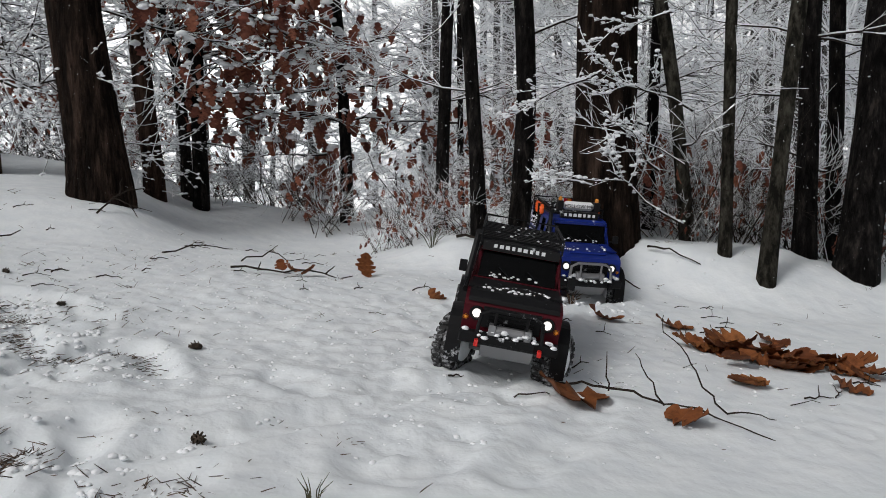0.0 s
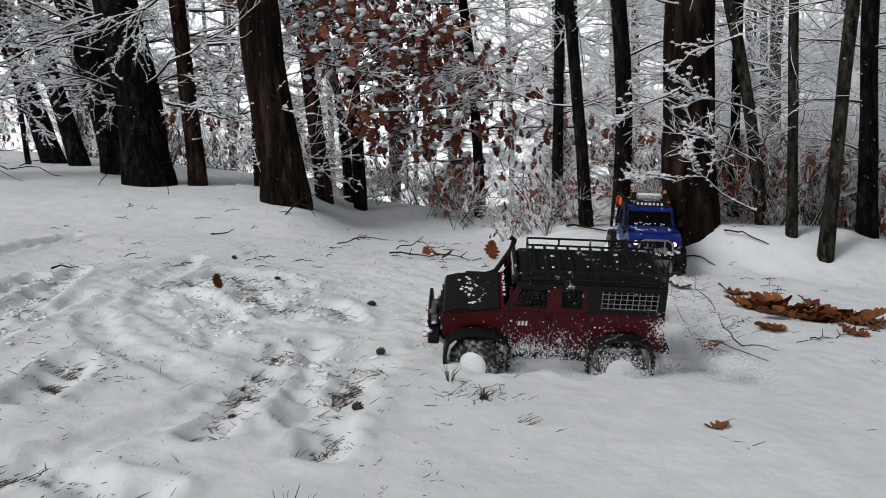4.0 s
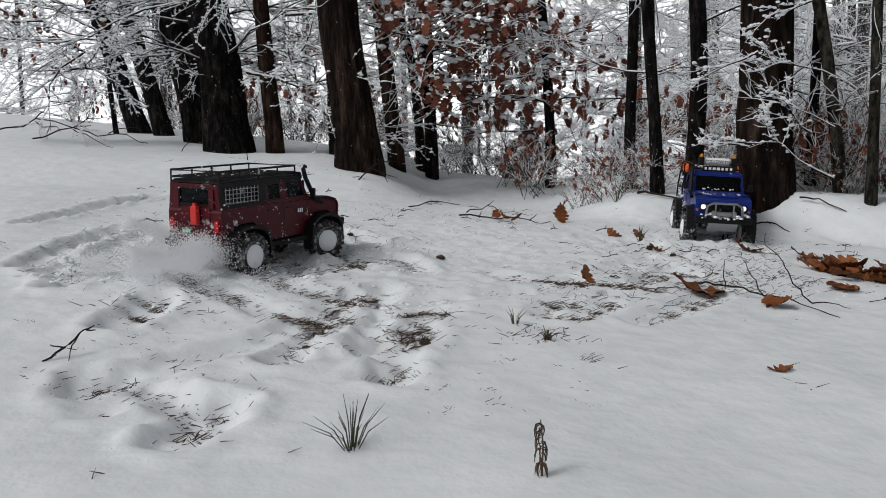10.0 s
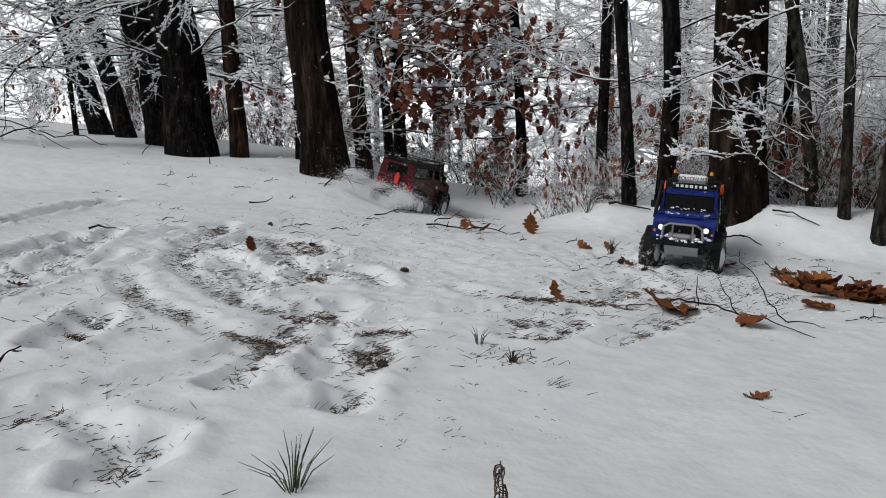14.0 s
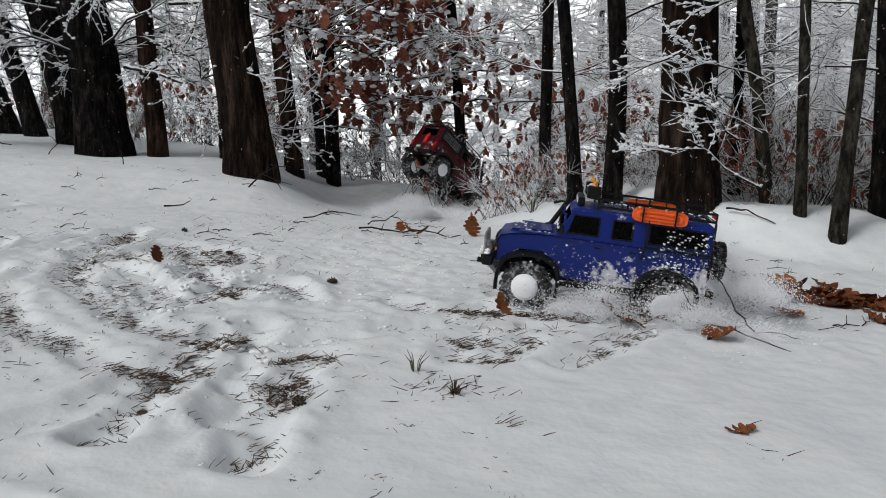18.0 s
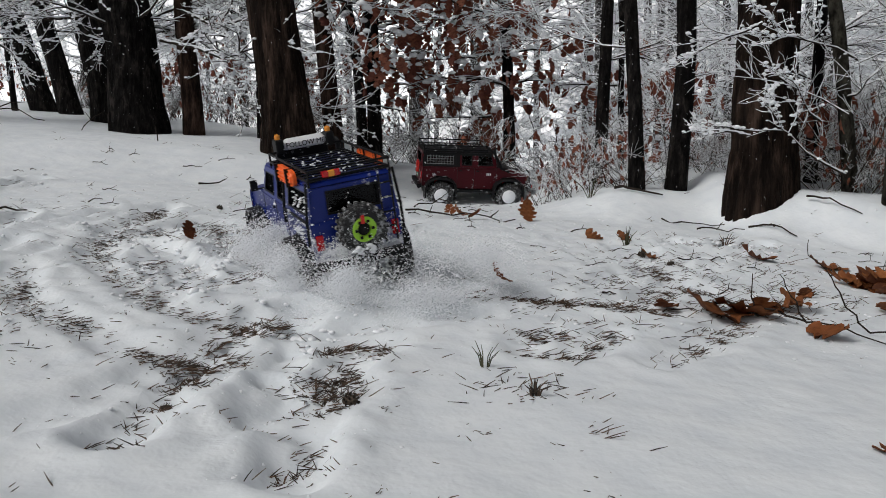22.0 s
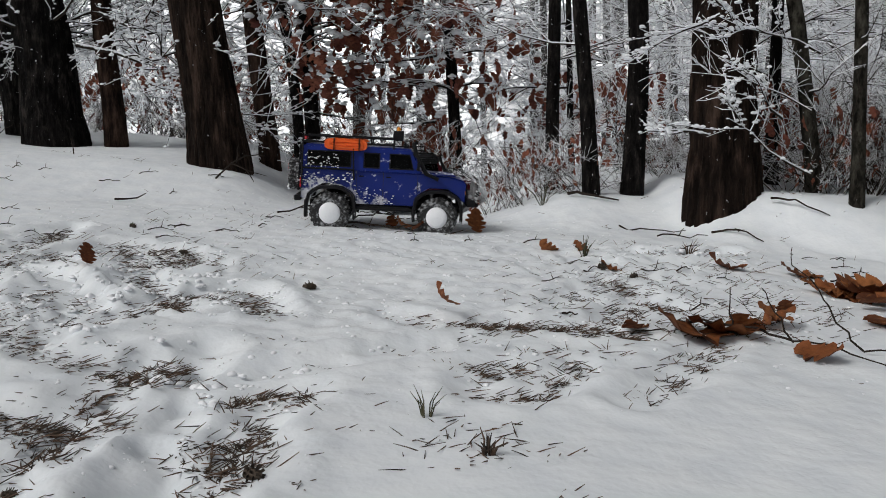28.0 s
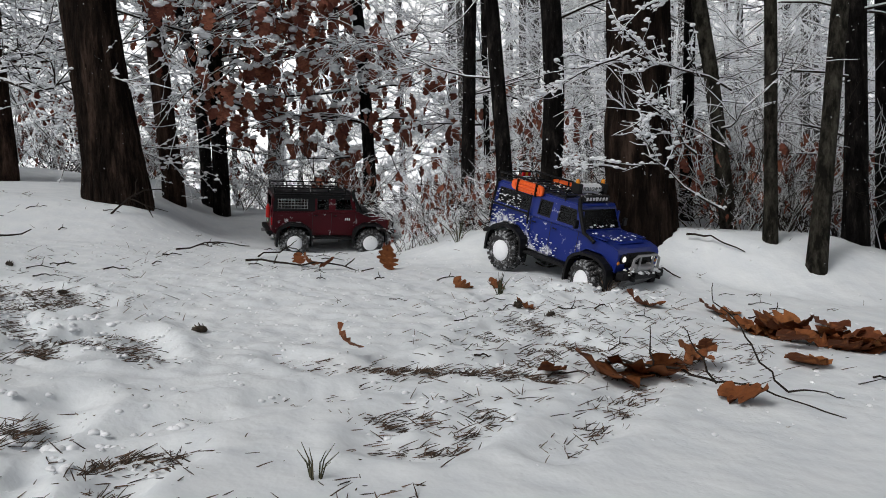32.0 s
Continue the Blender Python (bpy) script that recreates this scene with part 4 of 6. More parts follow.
    tagged(part("screen_snow", one(lambda q: [snow_dab(q, (random.uniform(-0.06, 0.06), 0.105, 0.196 + abs(random.gauss(0, 0.004))), random.uniform(0.002, 0.005), random, 0) for _ in range(14)]), SNOWCAP, screen), kind="stuff")
    rw = part("rear_window", one(lambda q: (q.box(0, -0.2515, 0.1985, 0.11, 0.003, 0.004), q.box(0, -0.2515, 0.2415, 0.11, 0.003, 0.004), q.box(-0.053, -0.2515, 0.22, 0.004, 0.003, 0.04), q.box(0.053, -0.2515, 0.22, 0.004, 0.003, 0.04))), BLACK, cabin)
    part("pane", one(lambda q: q.box(0, -0.249, 0.220, 0.105, 0.0012, 0.042)), GLASS_DARK, rw)
    # front end
    part("grille", one(lambda q: (q.box(0, 0.246, 0.142, 0.112, 0.005, 0.040), [q.box(0, 0.250, 0.128 + 0.007 * k, 0.09, 0.004, 0.0028) for k in range(5)])), BLACK, root)
    part("bumper", one(lambda q: (q.box(0, 0.262, 0.104, 0.19, 0.026, 0.022), q.box(0, 0.276, 0.106, 0.10, 0.01, 0.016))), BLACK, root, "black winch bumper crusted with snow")
    part("winch", one(lambda q: (q.lathe([(-0.026, 0.0), (-0.026, 0.010), (0.026, 0.010), (0.026, 0.0)], "x", 12, 0, (0, 0.266, 0.124)), q.box(-0.034, 0.266, 0.124, 0.014, 0.022, 0.022), q.box(0.034, 0.266, 0.124, 0.014, 0.022, 0.022))), STEEL, root)
    part("bull_bar", one(lambda q: (q.tube([(-0.062, 0.272, 0.11), (-0.058, 0.274, 0.152), (-0.04, 0.274, 0.162), (0.04, 0.274, 0.162), (0.058, 0.274, 0.152), (0.062, 0.272, 0.11)], 0.004, 7), [q.tube([(x, 0.273, 0.11), (x, 0.274, 0.161)], 0.003, 6) for x in (-0.03, 0.03)])), BLACK if not blue else STEEL, root)
    for x in (-0.06, 0.06):
        part("tow_hook", one(lambda q: q.box(x, 0.281, 0.098, 0.008, 0.014, 0.012)), RED_TRIM if not blue else BLACK, root)
    part("skid_plate", one(lambda q: q.prism([(0.255, 0.094), (0.275, 0.096), (0.235, 0.062), (0.228, 0.066)], -0.05, 0.05)), STEEL, root)
    part("bonnet_panel", one(lambda q: (q.prism([(0.116, 0.1875), (0.119, 0.1925), (0.212, 0.186), (0.218, 0.1805)], -0.055, 0.055) if blue else q.prism([(0.114, 0.1875), (0.117, 0.1925), (0.212, 0.1845), (0.240, 0.1765), (0.244, 0.168), (0.236, 0.168)], -0.088, 0.088), [q.box(x, 0.165, 0.1865, 0.026, 0.06, 0.003) for x in (-0.080, 0.080)])), paint if blue else BLACK, root)
    rng = random.Random(3 if blue else 4)
    tagged(part("bonnet_snow", one(lambda q: [snow_dab(q, (rng.uniform(-0.07, 0.07), rng.triangular(0.115, 0.215, 0.13), 0.187), rng.uniform(0.0015, 0.005), rng, 0) for _ in range(90)]), SNOWCAP, root, "patches of snow on the bonnet", smooth=True), kind="stuff")
    part("snorkel", one(lambda q: q.tube([(0.098, 0.16, 0.172), (0.1, 0.122, 0.188), (0.095, 0.088, 0.250), (0.093, 0.082, 0.276), (0.093, 0.092, 0.282)], 0.0065, 8)), BLACK, root)
    # chassis
    part("chassis", one(lambda q: (q.box(-0.035, 0, 0.082, 0.016, 0.46, 0.02), q.box(0.035, 0, 0.082, 0.016, 0.46, 0.02), q.box(0, 0, 0.08, 0.07, 0.1, 0.026), q.box(0, 0.0, 0.098, 0.16, 0.42, 0.014))), BLACK, root)
    for y in (-0.162, 0.162):
        part("axle", one(lambda q: (q.tube([(-0.085, y, 0.06), (0.085, y, 0.06)], 0.008, 8), q.box(0.012, y, 0.06, 0.036, 0.032, 0.034))), STEEL, root)
        for s in (-1, 1):
            part("shock_absorber", one(lambda q: q.tube([(s * 0.06, y - 0.01, 0.065), (s * 0.055, y - 0.02, 0.13)], 0.007, 7)), RED_TRIM if not blue else STEEL, root)
    # rear
    part("rear_bumper", one(lambda q: q.box(0, -0.262, 0.098, 0.185, 0.02, 0.016)), BLACK, root)
    part("tow_hitch", one(lambda q: q.box(0, -0.275, 0.092, 0.014, 0.02, 0.012)), STEEL, root)
    tagged(part("snow_crust", one(lambda q: [snow_dab(q, (rng.uniform(-0.085, 0.085), 0.27 + rng.uniform(-0.012, 0.012), 0.117 + rng.uniform(-0.01, 0.008)), rng.uniform(0.004, 0.009), rng, 0) for _ in range(26)]), SNOWCAP, root, "snow packed on the bumper", smooth=True), kind="stuff")
    # roof rack
    z0, z1 = 0.268, 0.286
    y0, y1, hw = (-0.25, 0.022, 0.084) if blue else (-0.246, 0.052, 0.086)
    rack = part("roof_rack", one(lambda q: [q.tube([(-hw, y0, z), (hw, y0, z), (hw, y1, z), (-hw, y1, z), (-hw, y0, z)], 0.0028, 6) for z in (z0, z1)]), BLACK, root, "black tubular roof rack")
    for k in range(11):
        part("rack_slat", one(lambda q: q.box(0, y0 + (k + 0.5) * (y1 - y0) / 11, z0 + 0.001, hw * 2, 0.007, 0.003)), BLACK, rack)
    for s in (-1, 1):
        for k in range(5):
            part("rack_post", one(lambda q: q.tube([(s * hw, y0 + k * (y1 - y0) / 4, z0 - 0.012 if k in (0, 2, 4) else z0), (s * hw, y0 + k * (y1 - y0) / 4, z1)], 0.0024, 5)), BLACK, rack)
    tagged(part("rack_snow", one(lambda q: [snow_dab(q, (rng.uniform(-0.07, 0.07), rng.uniform(y0 + 0.02, y1 - 0.02), z0 + 0.003), rng.uniform(0.0015, 0.0042), rng, 0) for _ in range(50 if blue else 20)]), SNOWCAP, rack, smooth=True), kind="stuff")
    if blue:
        bar = part("light_bar", one(lambda q: q.box(0, 0.060, 0.272, 0.12, 0.016, 0.02)), BLACK, root)
        part("bar_marking", one(lambda q: bars(q, -0.052, 0.052, 0.272, 0.0688, 7, 0.011, 0, 4)), WHITE, bar)
        sign = part("sign_box", one(lambda q: q.box(0, 0.034, 0.297, 0.098, 0.028, 0.026, 0, 0.3)), WHITE, root, "white roof sign with black lettering")
        for s in (-1, 1):
            part("sign_end", one(lambda q: q.box(s * 0.058, 0.034, 0.297, 0.018, 0.032, 0.030)), BLACK, sign)
            part("beacon", one(lambda q: q.lathe([(0.316, 0.006), (0.325, 0.006), (0.329, 0.0)], "z", 10, 0, (s * 0.058, 0.034, -0.004))), AMBER, sign, "small orange beacon")
        for fy, turn in ((0.0484, 180), (0.0196, 0)):
            cu = bpy.data.curves.new("lettering", "FONT")
            cu.body, cu.size, cu.extrude, cu.align_x, cu.align_y = "FOLLOW ME", 0.0158, 0.0006, "CENTER", "CENTER"
            ob = bpy.data.objects.new("lettering", cu)
            me = bpy.data.meshes.new_from_object(ob)
            bpy.data.objects.remove(ob)
            me.materials.append(INK)
            part("lettering", me, None, sign, at=pose(0, fy, 0.297, 90, 0, turn))
        for s in (-1, 1):
            def board(q):
                n, edge = 40, []
                for k in range(n):
                    a = 2 * math.pi * k / n
                    edge.append((-0.122 + 0.064 * math.copysign(abs(math.cos(a)) ** 0.35, math.cos(a)), 0.264 + 0.0172 * math.copysign(abs(math.sin(a)) ** 0.6, math.sin(a))))
                rings = [(0.088, 1.0), (0.095, 1.0), (0.097, 0.94), (0.0955, 0.84), (0.0955, 0.66), (0.099, 0.58), (0.099, 0.4), (0.0955, 0.32), (0.0955, 0.2), (0.099, 0.12)]
                vs = [(s * x, -0.122 + (y + 0.122) * (0.55 + 0.45 * f if f < 1 else 1), 0.264 + (z - 0.264) * f) for x, f in rings for y, z in edge]
                fs = [(r * n + k, r * n + (k + 1) % n, (r + 1) * n + (k + 1) % n, (r + 1) * n + k) for r in range(len(rings) - 1) for k in range(n)]
                q.add(vs, fs + [tuple(range(n)), tuple((len(rings) - 1) * n + k for k in reversed(range(n)))])
            tb = part("traction_board", one(board), ORANGE, root, "bright orange recovery board strapped to the rack")
            for d in (-0.035, 0.04):
                part("strap", one(lambda q: q.box(s * 0.0955, -0.122 + d, 0.264, 0.016, 0.003, 0.037)), BLACK, tb)
            part("roll_cage", one(lambda q: (q.tube([(s * 0.092, -0.100, 0.265), (s * 0.1, -0.096, 0.19), (s * 0.1, -0.094, 0.16)], 0.003, 6), q.tube([(s * 0.09, -0.25, 0.265), (s * 0.099, -0.25, 0.19), (s * 0.1, -0.25, 0.14)], 0.003, 6), q.tube([(s * 0.1, -0.096, 0.19), (s * 0.1, -0.25, 0.19)], 0.003, 6))), BLACK, root)
            tagged(part("side_snow", one(lambda q: [snow_dab(q, (s * 0.0935, rng.uniform(-0.24, 0.03), 0.092 + abs(rng.gauss(0, 0.022))), rng.uniform(0.0015, 0.004), rng, 0) for _ in range(90)] + [snow_dab(q, (s * 0.092, rng.uniform(-0.245, -0.07) - 0.02, rng.triangular(0.135, 0.19, 0.155)), rng.uniform(0.002, 0.0045), rng, 0) for _ in range(60)] + [snow_dab(q, (s * 0.0905, rng.uniform(-0.245, -0.14), rng.uniform(0.185, 0.235)), rng.uniform(0.0015, 0.0042), rng, 0) for _ in range(60)]), SNOWCAP, root, "snow stuck along the flank", smooth=True), kind="stuff")
        spare = part("spare_wheel", TYRE, None, root, at=pose(0, -0.278, 0.165) @ Matrix.Rotation(radians(-90), 4, "Z") @ Matrix.Scale(0.82, 4))
        part("hub", one(lambda q: q.lathe([(0.010, 0.033), (0.021, 0.032), (0.024, 0.027), (0.021, 0.017), (0.014, 0.015)], "x", 24)), GREEN, spare, "lime green hub ring")
        part("hub_face", one(lambda q: (q.lathe([(0.012, 0.018), (0.019, 0.014), (0.024, 0.006), (0.024, 0.0)], "x", 16), [q.box(0.023, 0.021 * math.cos(a), 0.021 * math.sin(a), 0.004, 0.007, 0.007) for a in (0, 1.05, 2.1, 3.14, 4.2, 5.2)])), BLACK, spare)
        tagged(part("spare_snow", one(lambda q: [snow_dab(q, (rng.uniform(-0.03, 0.02), -0.296, 0.125 + rng.uniform(-0.008, 0.008)), rng.uniform(0.004, 0.009), rng, 0) for _ in range(12)]), SNOWCAP, root, "snow stuck below the spare wheel", smooth=True), kind="stuff")
        part("hub_tag", one(lambda q: q.box(0.028, -0.004, 0.026, 0.006, 0.008, 0.02)), RED_TRIM, spare)
        part("rear_beacon", one(lambda q: (q.box(-0.05, -0.254, 0.278, 0.012, 0.008, 0.012), q.box(-0.026, -0.254, 0.278, 0.012, 0.008, 0.012))), TAIL, rack)
        part("rear_lamp", one(lambda q: q.box(-0.038, -0.255, 0.278, 0.012, 0.008, 0.012)), AMBER, rack)
        part("ladder", one(lambda q: ([q.tube([(x, -0.258, 0.265), (x, -0.262, 0.12)], 0.0022, 5) for x in (0.055, 0.08)], [q.tube([(0.055, -0.26, z), (0.08, -0.26, z)], 0.002, 5) for z in (0.15, 0.18, 0.21, 0.24)])), BLACK, root)
    else:
        ban = part("screen_banner", one(lambda q: q.prism([(0.080, 0.266), (0.085, 0.266), (0.092, 0.248), (0.087, 0.247)], -0.080, 0.080)), BLACK, root, "black sun strip with white lettering bars")
        part("banner_marking", one(lambda q: bars(q, -0.052, 0.06, 0.2575, 0.0890, 9, 0.010, 0, 9)), WHITE, ban)
        part("jerry_can", one(lambda q: (q.box(0.012, -0.262, 0.172, 0.022, 0.014, 0.048), q.box(0.012, -0.262, 0.2, 0.01, 0.008, 0.008))), RED_TRIM, root, "bright red holder on the rear door")
        pl = part("number_plate", one(lambda q: q.box(-0.028, -0.2545, 0.128, 0.03, 0.003, 0.018)), PLATE, root)
        part("plate_marking", one(lambda q: bars(q, -0.041, -0.015, 0.128, -0.2562, 5, 0.008, 0, 2)), WHITE, pl)
        for s in (-1, 1):
            part("quarter_panel", one(lambda q: (slab(q, s, -0.25, -0.236, 0.190, 0.246, 0.001, 0.003), slab(q, s, -0.104, -0.076, 0.190, 0.246, 0.001, 0.003), slab(q, s, -0.236, -0.104, 0.190, 0.1965, 0.001, 0.003))), BLACK, cabin)
        part("side_marking", one(lambda q: [q.box(s * 0.0948, 0.055 + 0.008 * k, 0.158, 0.001, 0.005, 0.011) for s in (-1, 1) for k in range(3)]), WHITE, root)
        for s in (-1, 1):
            part("window_guard", one(lambda q: ([q.box(s * 0.0912, -0.230 + 0.0135 * k, 0.2205, 0.0014, 0.0016, 0.046) for k in range(10)], [q.box(s * 0.0912, -0.170, 0.203 + 0.0115 * k, 0.0014, 0.126, 0.0016) for k in range(4)])), STEEL, cabin, "pale lattice guard over the side window")
        part("rear_door", one(lambda q: (q.box(0, -0.2525, 0.155, 0.112, 0.003, 0.07), q.box(0.062, -0.2525, 0.215, 0.016, 0.003, 0.05), q.box(-0.062, -0.2525, 0.215, 0.016, 0.003, 0.05))), paint, root)
    wheels = []
    for y in (0.162, -0.162):
        for s in (-1, 1):
            w = part("wheel", TYRE, None, root, "knobbly black tyre, snow in the hub", at=pose(s * 0.1, y, WHEEL_R))
            part("rim", RIM, None, w)
            part("hub_snow", PLUG, None, w, "hub packed white with snow")
            wheels.append((w, s, y))
    return root, wheels


red_truck, red_wheels = make_truck("model_truck", "dark red model off-road truck with black roof rack, snowy wheels", RED_PAINT, BLACK, False)
blue_truck, blue_wheels = make_truck("model_truck", "blue model off-road truck with orange boards and white roof sign", BLUE_PAINT, BLUE_PAINT, True)


# ---- litter on the snow ----
def needle(b, x, y, ln, a, rng, lift=0.3, r=0.0009, slot=0):
    z = ground_z(x, y) - 0.002
    tip = Vector((x + ln * math.cos(a), y + ln * math.sin(a), z + ln * lift * rng.random()))
    mid = Vector((x, y, z)).lerp(tip, 0.5) + Vector((rng.uniform(-0.03, 0.03) * ln, rng.uniform(-0.03, 0.03) * ln, ln * 0.01))
    b.tube([(x, y, z), mid, tip], [r, r * 0.9, r * 0.4], 3, slot)


torn_up = []


def make_needle_litter():
    """Dark needles and grass laid bare along the ruts, and thinly elsewhere; fresh ones wait under the snow."""
    rng = random.Random(8)
    b = Build()
    for strip, half, n, since in STRIPS:
        to = Build() if since else b
        pts = rut_points(strip)
        clump = [rng.random() for _ in range(len(pts) // 7 + 2)]
        made = 0
        while made < n * 1.35:
            i = rng.randrange(len(pts))
            if rng.random() > clump[i // 7] ** 1.3 + 0.1:
                continue
            made += 1
            j = min(i + 3, len(pts) - 1)
            along = math.atan2(pts[j][1] - pts[max(0, j - 6)][1], pts[j][0] - pts[max(0, j - 6)][0])
            x, y = pts[i][0] + rng.gauss(0, half * 0.55), pts[i][1] + rng.gauss(0, half * 0.55)
            needle(to, x, y, rng.uniform(0.008, 0.032), along + rng.gauss(0, 0.9), rng, 0.35, 0.00085)
        if since:
            ob = part("needle_litter", to, NEEDLE, None)
            tagged(ob, "brown needles and grass torn up by the wheels", "needles", "torn-up ground", "stuff")
            torn_up.append((ob, since))
    for k in range(330):
        x, y = rng.uniform(-1.6, 2.2), 0.5 + 3.6 * rng.random() ** 0.8
        for j in range(rng.choice((1, 1, 2, 6))):
            needle(b, x + rng.gauss(0, 0.012), y + rng.gauss(0, 0.012), rng.uniform(0.01, 0.035), rng.uniform(0, 6.28), rng, 0.5)
    for k in range(150):
        x, y = rng.uniform(-0.85, 0.25), rng.uniform(0.8, 1.75)
        for j in range(rng.choice((2, 4, 7, 12))):
            needle(b, x + rng.gauss(0, 0.012), y + rng.gauss(0, 0.012), rng.uniform(0.004, 0.016), rng.uniform(0, 6.28), rng, 0.5, 0.0008)
    late = Build()
    for cx, cy, s, n in ((0.55, 1.95, 0.14, 150), (0.78, 2.25, 0.18, 330), (0.88, 1.95, 0.12, 200), (0.72, 1.88, 0.09, 260), (0.95, 2.55, 0.16, 120), (-0.35, 2.3, 0.16, 200), (0.2, 1.28, 0.05, 70), (-0.62, 1.4, 0.1, 90), (0.4, 1.62, 0.07, 80), (-0.05, 1.4, 0.08, 90), (-0.9, 2.6, 0.2, 80), (-0.25, 2.95, 0.2, 60)):
        for k in range(n):
            needle(late if cx > 0.3 else b, cx + rng.gauss(0, s), cy + rng.gauss(0, s * 0.7), rng.uniform(0.01, 0.04), rng.uniform(0, 6.28), rng, 0.5)
    ob = part("needle_litter", late, NEEDLE, None)
    tagged(ob, "brown needles and grass torn up by the wheels", "needles", "torn-up ground", "stuff")
    torn_up.append((ob, 3.3))
    ob = part("needle_litter", b, NEEDLE, None)
    tagged(ob, "dark pine needles and grass showing through the snow", "needles", kind="stuff")


make_needle_litter()


def make_tuft(name, x, y, n, ln, label, mat, seed, spread_=1.0, r=0.0012):
    rng = random.Random(seed)
    root = thing(name, label, "grass tuft", pose(x, y, ground_z(x, y)), group="tufts")
    for k in range(n):
        b = Build()
        a = rng.uniform(0, 6.28)
        out = rng.uniform(0.15, 0.9) * spread_
        l = ln * rng.uniform(0.55, 1.1)
        tip = (l * out * math.cos(a), l * out * math.sin(a), l * math.sqrt(max(0.05, 1 - min(0.95, out * out))))
        b.tube([(0.004 * math.cos(a), 0.004 * math.sin(a), -0.01), (tip[0] * 0.45, tip[1] * 0.45, tip[2] * 0.55), tip], [r, r, r * 0.35], 4)
        part("blade", b, mat, root)
    return root


make_tuft("needle_tuft", -0.115, 0.66, 24, 0.085, "fan of dark green pine needles standing in the snow", NEEDLE_GREEN, 1, 1.0, 0.0008)
make_tuft("grass_tuft", 0.15, 1.36, 9, 0.045, "short dark grass stubble poking through snow", NEEDLE_GREEN, 2, 0.8, 0.0008)
make_tuft("grass_tuft", 0.71, 3.27, 14, 0.10, "greyish grass stalks standing in the snow", NEEDLE_GREEN, 3, 1.0)
make_tuft("grass_tuft", 0.21, 1.25, 16, 0.03, "low matted grass clump", NEEDLE, 4, 1.1)
make_tuft("grass_tuft", 0.99, 2.64, 16, 0.05, "frosted low heather clump", NEEDLE, 5, 1.1)
make_tuft("grass_tuft", 0.66, 2.52, 10, 0.06, "yellowish dry plant stem", NEEDLE_GREEN, 6, 1.0)


def make_dry_flower():
    rng = random.Random(9)
    root = thing("dry_seedhead", "withered dark seedhead standing in the snow", "plant", pose(0.14, 0.6, ground_z(0.14, 0.6)))
    b = Build()
    b.tube([(0, 0, -0.01), (0.003, 0, 0.04), (0.0, 0, 0.075)], [0.0016, 0.0013, 0.0008], 5)
    part("stem", b, NEEDLE, root)
    for k in range(30):
        q = Build()
        a, z = rng.uniform(0, 6.28), rng.uniform(0.012, 0.076)
        q.tube([(0, 0, z), (0.006 * math.cos(a), 0.006 * math.sin(a), z - 0.002), (0.008 * math.cos(a), 0.008 * math.sin(a), z - 0.009), (0.0085 * math.cos(a + 0.3), 0.0085 * math.sin(a + 0.3), z - 0.018)], [0.0007, 0.0012, 0.001, 0.0004], 4)
        part("bract", q, NEEDLE, root)


make_dry_flower()


def make_cone(x, y, s, seed):
    rng = random.Random(seed)
    root = thing("pine_cone", "dark open pine cone lying in the snow", "pine cone", pose(x, y, ground_z(x, y) + s * 0.35, 80, 0, rng.uniform(0, 360)), group="pine cones")
    b = Build()
    b.lathe([(-s, 0.0), (-s * 0.7, s * 0.4), (0, s * 0.5), (s * 0.7, s * 0.3), (s, 0.0)], "z", 10)
    part("core", b, CONE, root)
    for k in range(34):
        a, u = k * 2.4, k / 34
        q = Build()
        m = Matrix.Rotation(a, 4, "Z")
        rr = s * 0.62 * math.sin(math.pi * (0.12 + 0.8 * u))
        z = s * (1.8 * u - 0.9)
        q.add([m @ Vector(p) for p in ((rr * 0.4, -s * 0.12, z), (rr * 0.4, s * 0.12, z), (rr * 1.35, s * 0.1, z + s * 0.22), (rr * 1.35, -s * 0.1, z + s * 0.22), (rr * 0.4, 0, z - s * 0.1))],
              [(0, 1, 2, 3), (4, 3, 2), (4, 0, 3), (4, 2, 1), (4, 1, 0)])
        part("scale", q, CONE, root)
    return root


for k_, (x_, y_, s_) in enumerate(((-0.03, 2.07, 0.015), (-0.04, 1.2, 0.014), (0.65, 2.32, 0.015), (0.0, 1.59, 0.014), (-0.28, 1.2, 0.009), (-0.55, 2.75, 0.012), (-0.35, 2.42, 0.011), (0.72, 2.3, 0.012))):
    cones_ = make_cone(x_, y_, s_, k_)
    if k_ == 3:
        run_over_cone = cones_

BIG_LEAVES = []
for k_ in range(6):
    rb_ = Build()
    rg_ = random.Random(k_ + 60)
    leaf_mesh(rb_, Matrix(), 0.098, 0.044, rg_.uniform(0.12, 0.4), rg_, 0, 4 + k_ % 2, 0.0012)
    BIG_LEAVES.append(rb_.mesh("fallen_leaf", [OAK_DRY], True))


def fallen_leaf(x, y, turn, size=1.0, tip=0.0, roll=0.0, dz=0.006, kind=0, label="fallen orange-brown oak leaf on the snow"):
    ob = part("fallen_leaf", BIG_LEAVES[kind % 6], None, None, at=pose(x, y, ground_z(x, y) + dz, tip, roll, turn) @ Matrix.Translation((0, -0.05 * size, 0)) @ Matrix.Scale(size, 4))
    return tagged(ob, label, "leaf", "fallen leaves")


